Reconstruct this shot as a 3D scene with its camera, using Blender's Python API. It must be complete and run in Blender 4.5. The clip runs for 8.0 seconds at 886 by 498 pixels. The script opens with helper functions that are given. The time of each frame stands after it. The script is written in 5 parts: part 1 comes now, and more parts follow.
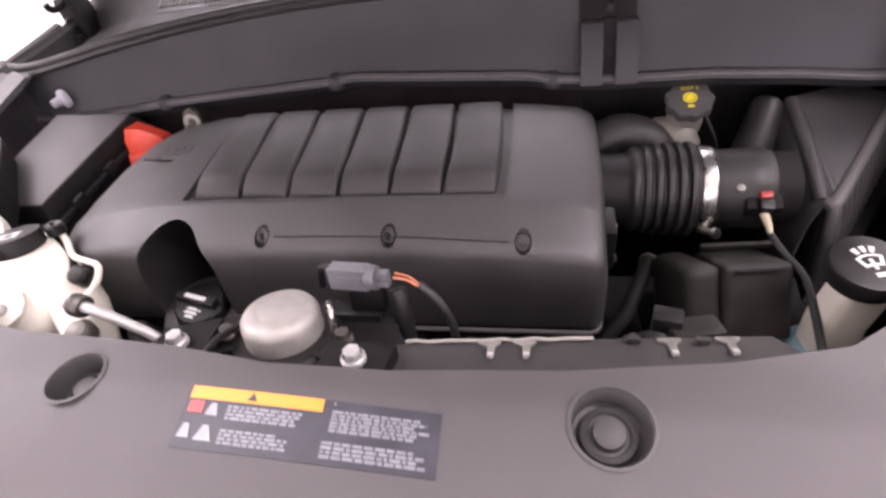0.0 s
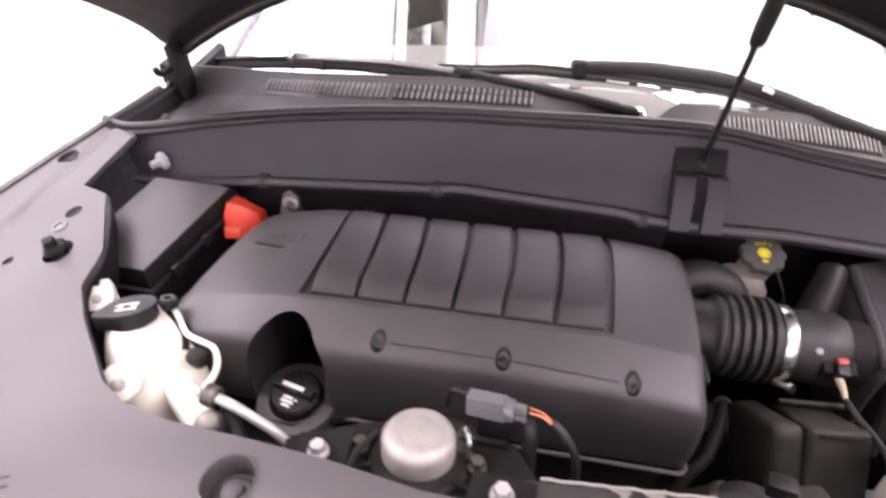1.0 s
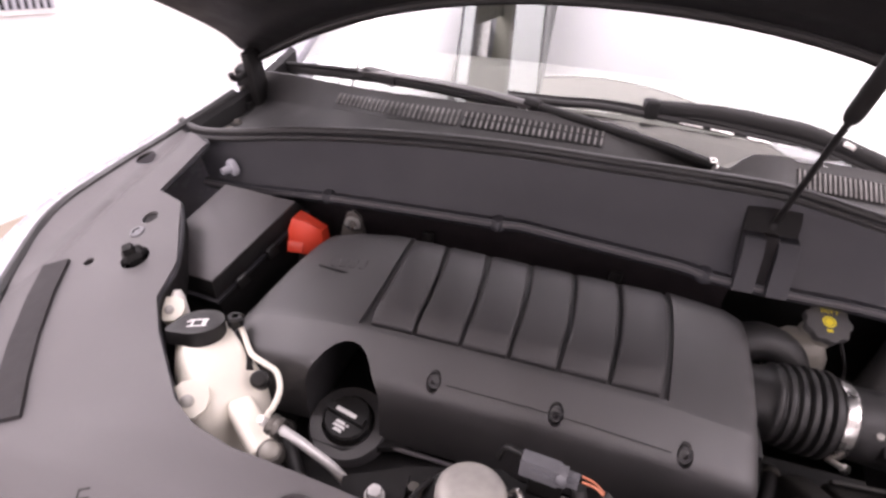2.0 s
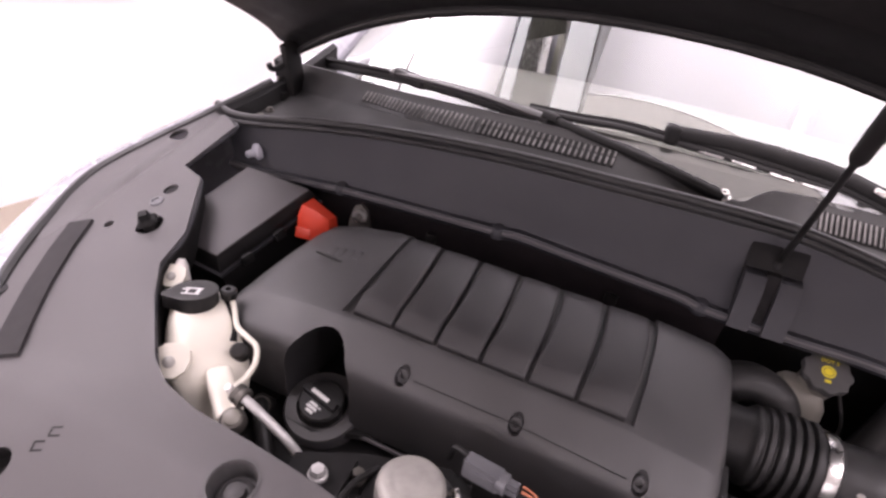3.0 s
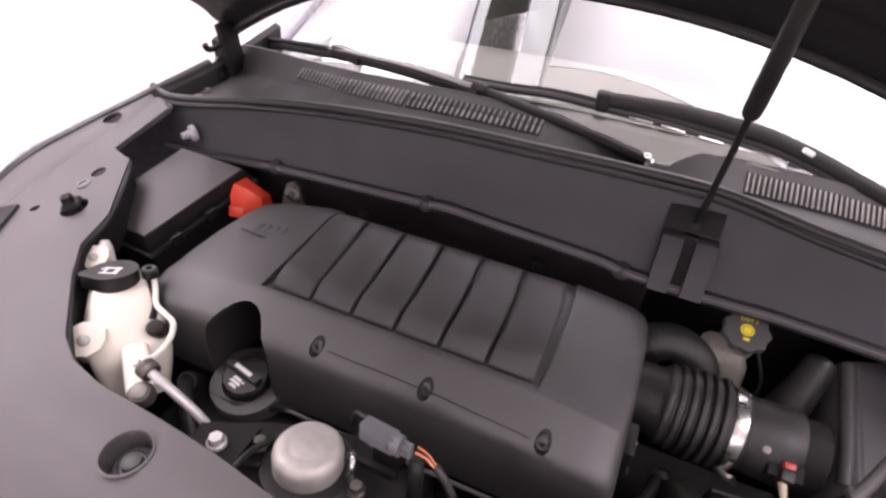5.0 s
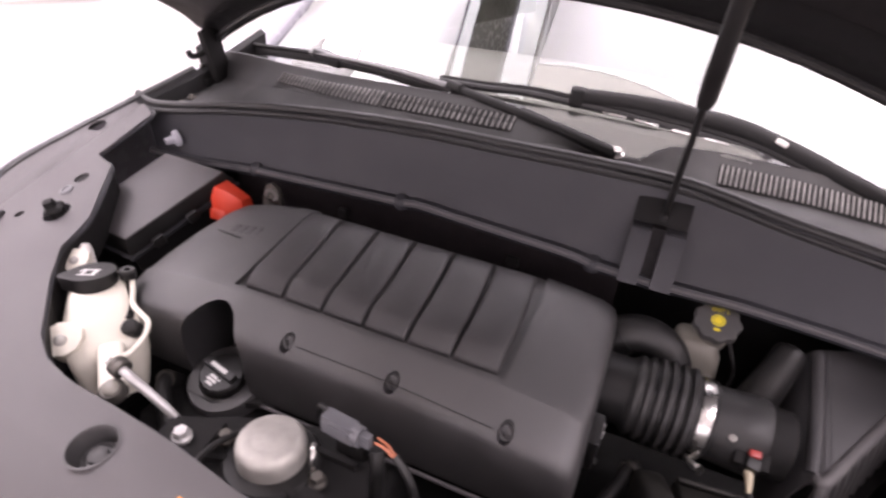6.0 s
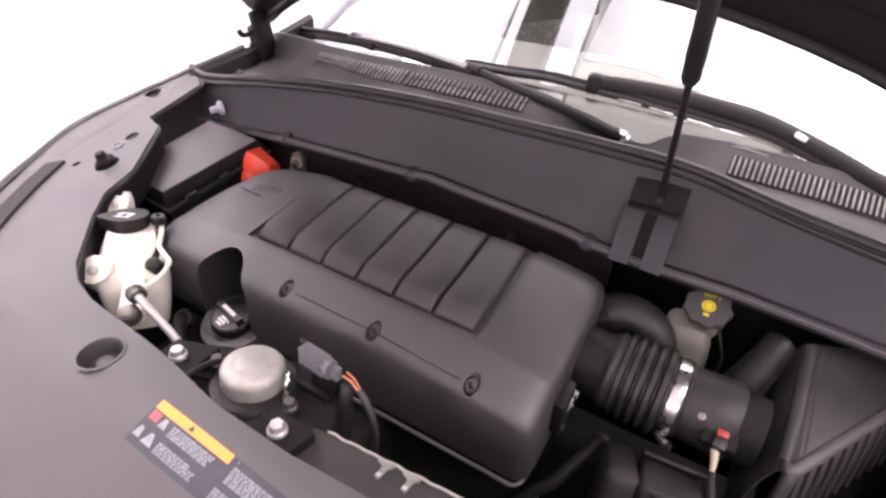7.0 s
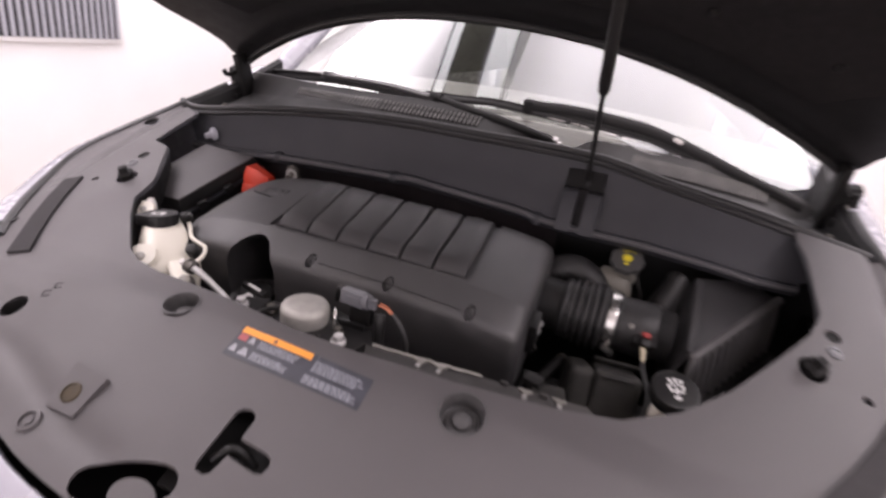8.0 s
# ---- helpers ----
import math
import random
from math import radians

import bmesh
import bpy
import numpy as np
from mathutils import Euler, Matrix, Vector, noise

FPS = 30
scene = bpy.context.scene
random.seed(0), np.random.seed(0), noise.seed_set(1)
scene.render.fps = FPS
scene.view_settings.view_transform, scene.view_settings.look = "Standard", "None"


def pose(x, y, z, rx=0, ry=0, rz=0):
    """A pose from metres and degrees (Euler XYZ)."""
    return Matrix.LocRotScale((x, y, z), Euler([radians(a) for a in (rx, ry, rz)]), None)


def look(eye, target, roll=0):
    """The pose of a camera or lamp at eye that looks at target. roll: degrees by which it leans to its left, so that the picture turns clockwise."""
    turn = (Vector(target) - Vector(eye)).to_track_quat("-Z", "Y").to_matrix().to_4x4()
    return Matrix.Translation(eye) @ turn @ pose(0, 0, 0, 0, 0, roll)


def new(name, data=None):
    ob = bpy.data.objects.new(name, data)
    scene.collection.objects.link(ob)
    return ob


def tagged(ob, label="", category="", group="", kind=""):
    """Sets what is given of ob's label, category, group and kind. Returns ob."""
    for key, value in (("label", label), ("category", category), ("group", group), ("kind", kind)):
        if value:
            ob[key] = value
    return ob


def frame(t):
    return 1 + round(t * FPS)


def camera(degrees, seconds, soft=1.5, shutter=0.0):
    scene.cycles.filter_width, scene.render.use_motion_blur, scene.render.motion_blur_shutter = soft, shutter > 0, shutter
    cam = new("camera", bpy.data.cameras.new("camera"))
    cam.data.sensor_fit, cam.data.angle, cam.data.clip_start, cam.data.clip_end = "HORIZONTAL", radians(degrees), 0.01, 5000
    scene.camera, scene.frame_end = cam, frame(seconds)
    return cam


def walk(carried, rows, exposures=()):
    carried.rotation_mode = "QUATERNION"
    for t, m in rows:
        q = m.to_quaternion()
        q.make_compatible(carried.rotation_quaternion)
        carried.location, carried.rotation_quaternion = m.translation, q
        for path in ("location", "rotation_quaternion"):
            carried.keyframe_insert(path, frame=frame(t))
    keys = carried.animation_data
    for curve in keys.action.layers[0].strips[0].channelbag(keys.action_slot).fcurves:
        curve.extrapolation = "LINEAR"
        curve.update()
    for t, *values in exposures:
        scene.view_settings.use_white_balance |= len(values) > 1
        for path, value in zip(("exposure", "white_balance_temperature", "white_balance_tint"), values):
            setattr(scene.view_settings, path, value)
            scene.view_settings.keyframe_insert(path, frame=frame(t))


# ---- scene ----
EXPOSURES = [(0.0, -0.04, 6500, 28), (0.5, 0.20, 6500, 26), (1.0, 0.12, 6500, 28), (1.5, -0.16, 6500, 28), (3.0, -0.62, 6500, 30), (3.7, -0.58, 6500, 30), (4.5, -0.48, 6500, 30), (6.5, -0.22, 6500, 29), (7.4, -0.02, 6500, 29), (7.7, -0.34, 6500, 27), (8.0, -0.92, 6500, 25)]
cam = camera(78.0, 8.0, 2.6, 0.5)
PATH = [
    (0, 0.1825, 0.0578, 1.3332, 58.22, 5.62, 9.03),
    (0.2, 0.1806, 0.0601, 1.3450, 58.27, 6.28, 9.65),
    (0.5, 0.1346, 0.0540, 1.3555, 59.46, 1.74, 11.88),
    (1, 0.0025, 0.0283, 1.4366, 64.13, -2.35, 10.30),
    (1.5, -0.0739, 0.0454, 1.4876, 61.94, -2.98, 9.29),
    (1.7, -0.0684, 0.0464, 1.5119, 61.79, -3.90, 11.66),
    (2.8, 0.0216, 0.0489, 1.5143, 63.28, -8.26, 22.30),
    (3, 0.0400, 0.0585, 1.5180, 62.17, -8.91, 23.39),
    (3.5, 0.0760, 0.0649, 1.5200, 62.34, -8.81, 23.17),
    (4, 0.1410, 0.0830, 1.5198, 61.24, -7.83, 21.78),
    (4.5, 0.1578, 0.0937, 1.5194, 60.43, -7.66, 22.11),
    (5.8, 0.1867, 0.0959, 1.5092, 61.74, -6.45, 22.78),
    (6, 0.2228, 0.1038, 1.5167, 61.25, -5.92, 22.66),
    (6.5, 0.3148, 0.1140, 1.5125, 61.83, -7.05, 25.12),
    (7, 0.3451, 0.0896, 1.4936, 60.98, -6.70, 30.13),
    (7.5, 0.3474, 0.0008, 1.4953, 62.70, -5.95, 28.04),
    (7.6, 0.3368, -0.0406, 1.4910, 63.76, -6.12, 27.42),
    (7.8, 0.3490, -0.1217, 1.4743, 65.87, -6.57, 24.85),
    (8, 0.3556, -0.2271, 1.4588, 67.60, -7.75, 20.83),
]
walk(cam, [(t, pose(*p)) for t, *p in PATH], EXPOSURES)

# ---- world and large lights ----
world = bpy.data.worlds.new("booth_air")
scene.world = world
world.use_nodes = True
world.node_tree.nodes["Background"].inputs[0].default_value = (1.0, 0.98, 0.98, 1)
world.node_tree.nodes["Background"].inputs[1].default_value = 0.3


def area_lamp(name, at, target, sx, sy, watts, colour=(1, 0.98, 0.97)):
    d = bpy.data.lights.new(name, "AREA")
    d.shape, d.size, d.size_y, d.energy, d.color = "RECTANGLE", sx, sy, watts, colour
    ob = new(name, d)
    ob.matrix_world = look(at, target)
    return ob


# unseen fill lamps added to light the bay; the rear ceiling panels glow by themselves
area_lamp("side_fill", (-1.95, 0.55, 3.40), (-1.95, 0.55, 0), 1.9, 1.5, 155)
area_lamp("front_fill", (0.3, -4.10, 1.40), (0.3, 0, 1.40), 6.2, 2.0, 150)
area_lamp("east_fill", (2.2, -0.30, 3.40), (2.2, -0.30, 0), 2.2, 1.8, 150)


# ---- materials ----
def mat(name, colour, rough=0.5, metal=0.0, vary=0.15, scale=30.0, bump=0.15, grain=900.0, spec=0.5, dust=0.0, coat=0.0):
    m = bpy.data.materials.new(name)
    m.use_nodes = True
    nt = m.node_tree
    b = nt.nodes["Principled BSDF"]
    tc = nt.nodes.new("ShaderNodeTexCoord")
    n1 = nt.nodes.new("ShaderNodeTexNoise")
    n1.inputs["Scale"].default_value, n1.inputs["Detail"].default_value = scale, 6
    n2 = nt.nodes.new("ShaderNodeTexNoise")
    n2.inputs["Scale"].default_value, n2.inputs["Detail"].default_value = grain, 2
    nt.links.new(tc.outputs["Object"], n1.inputs["Vector"])
    nt.links.new(tc.outputs["Object"], n2.inputs["Vector"])
    ramp = nt.nodes.new("ShaderNodeMapRange")
    ramp.inputs[1].default_value, ramp.inputs[2].default_value = 0.3, 0.7
    ramp.inputs[3].default_value, ramp.inputs[4].default_value = 1 - vary, 1 + vary
    nt.links.new(n1.outputs["Fac"], ramp.inputs[0])
    mul = nt.nodes.new("ShaderNodeVectorMath")
    mul.operation = "SCALE"
    mul.inputs[0].default_value = colour
    nt.links.new(ramp.outputs[0], mul.inputs["Scale"])
    last = mul.outputs[0]
    if dust:
        mix = nt.nodes.new("ShaderNodeMix")
        mix.data_type = "RGBA"
        mix.inputs["B"].default_value = (0.32, 0.29, 0.26, 1)
        n3 = nt.nodes.new("ShaderNodeTexNoise")
        n3.inputs["Scale"].default_value, n3.inputs["Detail"].default_value = 9, 8
        nt.links.new(tc.outputs["Object"], n3.inputs["Vector"])
        r3 = nt.nodes.new("ShaderNodeMapRange")
        r3.inputs[1].default_value, r3.inputs[2].default_value = 0.45, 0.75
        r3.inputs[3].default_value, r3.inputs[4].default_value = 0, dust
        nt.links.new(n3.outputs["Fac"], r3.inputs[0])
        nt.links.new(r3.outputs[0], mix.inputs["Factor"])
        nt.links.new(last, mix.inputs["A"])
        last = mix.outputs["Result"]
    nt.links.new(last, b.inputs["Base Color"])
    rr = nt.nodes.new("ShaderNodeMapRange")
    rr.inputs[1].default_value, rr.inputs[2].default_value = 0.3, 0.7
    rr.inputs[3].default_value, rr.inputs[4].default_value = max(0.02, rough - 0.08), min(1, rough + 0.08)
    nt.links.new(n1.outputs["Fac"], rr.inputs[0])
    nt.links.new(rr.outputs[0], b.inputs["Roughness"])
    b.inputs["Metallic"].default_value = metal
    b.inputs["Specular IOR Level"].default_value = spec
    b.inputs["Coat Weight"].default_value = coat
    if bump:
        bp = nt.nodes.new("ShaderNodeBump")
        bp.inputs["Strength"].default_value, bp.inputs["Distance"].default_value = bump, 0.001
        nt.links.new(n2.outputs["Fac"], bp.inputs["Height"])
        nt.links.new(bp.outputs[0], b.inputs["Normal"])
    return m


SHIELD = mat("grained_grey_plastic", (0.071, 0.065, 0.0669), 0.5, vary=0.06, scale=5, bump=0.35, grain=1400)
COVER = mat("satin_dark_plastic", (0.0345, 0.0328, 0.0338), 0.5, vary=0.12, scale=14, bump=0.3, grain=1300, dust=0.015, spec=0.85)
# darker copy of COVER: the hood's shade over the ribs put into colour
RIB = mat("shaded_rib_plastic", (0.0265, 0.0252, 0.026), 0.52, vary=0.14, scale=14, bump=0.35, grain=1300, dust=0.02, spec=0.5)
HEADLINER = mat("pale_headliner_cloth", (0.34, 0.33, 0.28), 0.9, vary=0.04, scale=6, bump=0)
COWL_TOP = mat("weathered_cowl_plastic", (0.018, 0.0175, 0.018), 0.62, vary=0.2, scale=12, bump=0.25, grain=1000, dust=0.05)
NATURAL_DULL = mat("dull_translucent_plastic", (0.25, 0.235, 0.205), 0.45, vary=0.15, scale=18, bump=0.1)
ZINC = mat("pale_zinc_bolt", (0.56, 0.55, 0.54), 0.45, 0.45, vary=0.12, scale=90, bump=0.2)
COWL = mat("cowl_plastic", (0.0315, 0.0315, 0.0360), 0.55, vary=0.14, scale=6, bump=0.25, grain=1000, dust=0.02, spec=0.33)
BLACK = mat("black_plastic", (0.011, 0.0105, 0.0105), 0.42, vary=0.3, scale=30, dust=0.015, spec=0.35)
BLACK_MATT = mat("matt_black_plastic", (0.009, 0.0085, 0.0085), 0.65, vary=0.3, scale=30, dust=0.01, spec=0.2)
DUSTY = mat("dusty_black_plastic", (0.018, 0.017, 0.015), 0.6, vary=0.35, scale=30, bump=0.3, grain=900, dust=0.05, spec=0.35)
BOX_LID = mat("satin_box_plastic", (0.042, 0.0405, 0.042), 0.5, vary=0.15, scale=14, bump=0.3, grain=1100, spec=0.5)
AIRBOX = mat("matt_box_plastic", (0.062, 0.060, 0.060), 0.5, vary=0.12, scale=14, bump=0.3, grain=1100)
# paler copy of AIRBOX; light on the fins and rim is put into colour
FIN = mat("lit_fin_plastic", (0.105, 0.10, 0.10), 0.5, vary=0.2, scale=14, bump=0.3, grain=1100)
RUBBER = mat("black_rubber", (0.015, 0.0145, 0.0145), 0.5, vary=0.2, scale=40, bump=0.2)
LINER = mat("fibre_liner", (0.017, 0.0155, 0.016), 0.9, vary=0.3, scale=60, bump=0.6, grain=500, spec=0.15)
PAINT = mat("pale_silver_car_paint", (0.33, 0.325, 0.365), 0.25, vary=0.02, bump=0.0, coat=0.6)
DARK_PAINT = mat("dark_underhood_paint", (0.011, 0.0105, 0.011), 0.55, vary=0.1, bump=0.05, spec=0.25)
NATURAL = mat("milky_plastic", (0.79, 0.75, 0.65), 0.38, vary=0.06, scale=12, bump=0.1, grain=300)
RED_LOCK = mat("dull_red_plastic", (0.34, 0.04, 0.035), 0.4, vary=0.12, bump=0.1)
WHITE = mat("white_plastic", (0.75, 0.72, 0.68), 0.4, vary=0.05, bump=0.05)
RED = mat("red_plastic", (0.66, 0.055, 0.022), 0.4, vary=0.08, bump=0.1)
ORANGE = mat("orange_sleeve", (0.50, 0.17, 0.09), 0.45, vary=0.08, bump=0.1)
ALU = mat("cast_aluminium", (0.40, 0.385, 0.355), 0.55, 0.45, vary=0.12, scale=60, bump=0.4, grain=700)
DULL_ALU = mat("dull_clip_metal", (0.26, 0.25, 0.23), 0.5, 0.5, vary=0.3, scale=90, bump=0.2)
STEEL = mat("zinc_steel", (0.60, 0.59, 0.57), 0.28, 1.0, vary=0.12, scale=50, bump=0.1)
DULL_STEEL = mat("dull_steel", (0.13, 0.122, 0.11), 0.5, 0.8, vary=0.3, scale=25, bump=0.2)
GREY_PLASTIC = mat("grey_connector_plastic", (0.115, 0.115, 0.124), 0.35, vary=0.1, bump=0.1)
YELLOW = mat("yellow_print", (0.72, 0.58, 0.03), 0.5, vary=0.05, bump=0)
WHITE_PRINT = mat("white_print", (0.72, 0.71, 0.70), 0.5, vary=0.05, bump=0)
ORANGE_PRINT = mat("orange_print", (0.80, 0.29, 0.025), 0.45, vary=0.04, bump=0)
RED_PRINT = mat("red_print", (0.34, 0.07, 0.07), 0.45, vary=0.04, bump=0)
LABEL_PRINT = mat("faded_label_print", (0.19, 0.195, 0.22), 0.4, vary=0.2, scale=160, bump=0)
GREY_PRINT = mat("grey_print", (0.42, 0.42, 0.46), 0.45, vary=0.05, bump=0)
TAN = mat("yellowed_plastic", (0.52, 0.45, 0.32), 0.4, vary=0.12, scale=30, bump=0.1)
LABEL_SYMBOL = mat("worn_symbol_print", (0.25, 0.25, 0.27), 0.4, vary=0.25, scale=120, bump=0)
INSULATION = mat("dark_insulation_felt", (0.013, 0.0105, 0.0115), 0.9, vary=0.3, scale=40, bump=0.6, grain=400, spec=0.1)
FOAM = mat("grey_foam", (0.040, 0.038, 0.039), 0.9, vary=0.15, scale=60, bump=0.5, grain=500, spec=0.2)
LABEL = mat("black_label_film", (0.038, 0.039, 0.049), 0.45, vary=0.3, scale=25, bump=0, spec=0.35)
BLUE_FLUID = mat("blue_fluid", (0.28, 0.46, 0.52), 0.3, vary=0.1, bump=0)
ROOM_WHITE = mat("white_wall_paint", (0.88, 0.87, 0.87), 0.7, vary=0.02, scale=2, bump=0.1, grain=120)
ROOM_FLOOR = mat("pale_floor_coating", (0.30, 0.255, 0.205), 0.5, vary=0.04, scale=3, bump=0.1, grain=200)
BEAM = mat("grey_green_steel_beam", (0.20, 0.21, 0.17), 0.6, vary=0.25, scale=4, bump=0.1)
INTERIOR = mat("grey_dashboard", (0.105, 0.10, 0.09), 0.7, vary=0.1, scale=12)


def glow_mat(name, colour, strength, fade=None):
    """A lit diffuser; fade = (from, to, rest): along its width the light falls off to a rest towards an unlit edge."""
    m = bpy.data.materials.new(name)
    m.use_nodes = True
    nt = m.node_tree
    b = nt.nodes["Principled BSDF"]
    b.inputs["Emission Color"].default_value, b.inputs["Emission Strength"].default_value = (*colour, 1), strength
    if fade:
        tc, sp, mr = nt.nodes.new("ShaderNodeTexCoord"), nt.nodes.new("ShaderNodeSeparateXYZ"), nt.nodes.new("ShaderNodeMapRange")
        mr.interpolation_type = "SMOOTHSTEP"
        for i, v in zip((1, 2, 3, 4), (fade[0], fade[1], strength * fade[2], strength)):
            mr.inputs[i].default_value = v
        nt.links.new(tc.outputs["Generated"], sp.inputs[0])
        nt.links.new(sp.outputs[0], mr.inputs[0])
        nt.links.new(mr.outputs[0], b.inputs["Emission Strength"])
    return m


PANEL_WEST = glow_mat("lit_ceiling_diffuser", (1, 0.99, 0.98), 9.0, (1.0, 0.66, 0.5))
PANEL_EAST = glow_mat("wide_lit_ceiling_diffuser", (1, 0.99, 0.98), 9.0, (0.0, 0.13, 0.5))
# glow of unseen panels added to lighten the reflection low in the windscreen
DIM_GLOW = glow_mat("added_dim_glow", (1, 0.96, 0.86), 3.3)
STRIP_GLOW = glow_mat("pale_lit_strip", (0.95, 1, 0.97), 5.0)
GLASS = bpy.data.materials.new("windscreen_glass")
GLASS.use_nodes = True
gb = GLASS.node_tree.nodes["Principled BSDF"]
gb.inputs["Base Color"].default_value = (0.93, 0.97, 0.95, 1)
gb.inputs["Roughness"].default_value, gb.inputs["IOR"].default_value = 0.0, 1.52
gb.inputs["Transmission Weight"].default_value = 1.0

# ---- building helpers ----
BASE = {}


def thing(name, at, label, category, group="", kind=""):
    ob = new(name)
    ob.location, ob.empty_display_size = at, 0.05
    BASE[ob] = Vector(at)
    return tagged(ob, label, category, group, kind)


def solid(name, bm, material, at=(0, 0, 0), angle=38):
    bmesh.ops.recalc_face_normals(bm, faces=bm.faces)
    me = bpy.data.meshes.new(name)
    bm.to_mesh(me)
    bm.free()
    me.transform(Matrix.Translation(-Vector(at)))
    for p in me.polygons:
        p.use_smooth = True
    me.set_sharp_from_angle(angle=radians(angle))
    me.materials.append(material)
    ob = new(name, me)
    ob.location = at
    return ob


def part(name, bm, material, parent, label="", angle=38):
    at = BASE[parent]
    ob = solid(name, bm, material, at, angle)
    ob.location = (0, 0, 0)
    ob.parent = parent
    BASE[ob] = at
    if label:
        ob["label"] = label
    return ob


def cut(ob, cutters):
    """Cuts the closed meshes out of ob's mesh, and throws the cutters away."""
    for c in cutters:
        md = ob.modifiers.new("cut", "BOOLEAN")
        md.operation, md.object, md.solver = "DIFFERENCE", c, "EXACT"
    bpy.context.view_layer.update()
    me = bpy.data.meshes.new_from_object(ob.evaluated_get(bpy.context.evaluated_depsgraph_get()))
    ob.modifiers.clear()
    old = ob.data
    ob.data = me
    bpy.data.meshes.remove(old)
    for c in cutters:
        data = c.data
        bpy.data.objects.remove(c)
        bpy.data.meshes.remove(data)
    for p in me.polygons:
        p.use_smooth = True
    me.set_sharp_from_angle(angle=radians(35))


def bm_new():
    return bmesh.new()


def bevel(bm, w, seg=2, angle=30):
    es = [e for e in bm.edges if len(e.link_faces) == 2 and e.calc_face_angle(0) > radians(angle)]
    if es:
        bmesh.ops.bevel(bm, geom=es, offset=w, segments=seg, profile=0.6, affect="EDGES", clamp_overlap=True)
    return bm


def box(bm, c, s, m=None):
    t = Matrix.Translation(c)
    if m is not None:
        t = t @ m
    bmesh.ops.create_cube(bm, size=1, matrix=t @ Matrix.Diagonal((*s, 1)))
    return bm


def rot(rx=0, ry=0, rz=0):
    return Euler([radians(a) for a in (rx, ry, rz)]).to_matrix().to_4x4()


def prism(bm, poly, m, h0, h1):
    """A flat outline (x, y) drawn up from h0 to h1 along z, then set by m."""
    lo = [bm.verts.new(m @ Vector((x, y, h0))) for x, y in poly]
    hi = [bm.verts.new(m @ Vector((x, y, h1))) for x, y in poly]
    n = len(poly)
    bm.faces.new(lo[::-1])
    bm.faces.new(hi)
    for i in range(n):
        bm.faces.new((lo[i], lo[(i + 1) % n], hi[(i + 1) % n], hi[i]))
    return bm


def lathe(bm, prof, m, n=32, wave=0.0, lobes=8):
    """Turns a profile of (radius, height) about z, then sets it by m. Closed where the radius is 0."""
    rings = []
    for r, h in prof:
        if r == 0:
            rings.append([bm.verts.new(m @ Vector((0, 0, h)))])
        else:
            rings.append([bm.verts.new(m @ Vector((r * (1 + wave * math.cos(lobes * a)) * math.cos(a), r * (1 + wave * math.cos(lobes * a)) * math.sin(a), h))) for a in [2 * math.pi * i / n for i in range(n)]])
    for a, b in zip(rings, rings[1:]):
        for i in range(n):
            j = (i + 1) % n
            q = [a[0] if len(a) == 1 else a[i], a[0] if len(a) == 1 else a[j], b[0] if len(b) == 1 else b[j], b[0] if len(b) == 1 else b[i]]
            q = list(dict.fromkeys(q))
            if len(q) > 2:
                bm.faces.new(q)
    return bm


def along(a, b):
    """The pose at a whose z axis points to b."""
    d = Vector(b) - Vector(a)
    return Matrix.Translation(a) @ d.to_track_quat("Z", "Y").to_matrix().to_4x4()


def smooth_path(pts, step=6):
    p = [Vector(q) for q in pts]
    p = [2 * p[0] - p[1], *p, 2 * p[-1] - p[-2]]
    out = []
    for i in range(1, len(p) - 2):
        for k in range(step):
            t = k / step
            a, b, c, d = p[i - 1], p[i], p[i + 1], p[i + 2]
            out.append(0.5 * (2 * b + (c - a) * t + (2 * a - 5 * b + 4 * c - d) * t * t + (3 * b - a - 3 * c + d) * t ** 3))
    out.append(p[-2])
    return out


def tube(bm, pts, r, n=12, step=6, flat=1.0):
    path = smooth_path(pts, step)
    rings = []
    up = Vector((0.12, 0.07, 1)).normalized()
    for i, q in enumerate(path):
        d = (path[min(i + 1, len(path) - 1)] - path[max(i - 1, 0)]).normalized()
        side = d.cross(up).normalized()
        top = side.cross(d)
        rr = r(i / (len(path) - 1)) if callable(r) else r
        rings.append([bm.verts.new(q + side * rr * math.cos(a) + top * rr * flat * math.sin(a)) for a in [2 * math.pi * k / n for k in range(n)]])
    for a, b in zip(rings, rings[1:]):
        for k in range(n):
            bm.faces.new((a[k], a[(k + 1) % n], b[(k + 1) % n], b[k]))
    bm.faces.new(rings[0][::-1])
    bm.faces.new(rings[-1])
    return bm


def loft(bm, rows, closed=False, caps=False):
    """A skin over rows of points, all of one length."""
    vs = [[bm.verts.new(p) for p in row] for row in rows]
    n = len(vs[0])
    for a, b in zip(vs, vs[1:]):
        for k in range(n if closed else n - 1):
            bm.faces.new((a[k], a[(k + 1) % n], b[(k + 1) % n], b[k]))
    if caps:
        bm.faces.new(vs[0][::-1])
        bm.faces.new(vs[-1])
    return bm


def thick(bm, t):
    """Gives an open skin a thickness, on the side its normals don't face."""
    bmesh.ops.recalc_face_normals(bm, faces=bm.faces)
    bmesh.ops.solidify(bm, geom=bm.faces[:], thickness=t)
    return bm


def interp(x, pts):
    return float(np.interp(x, [p[0] for p in pts], [p[1] for p in pts]))


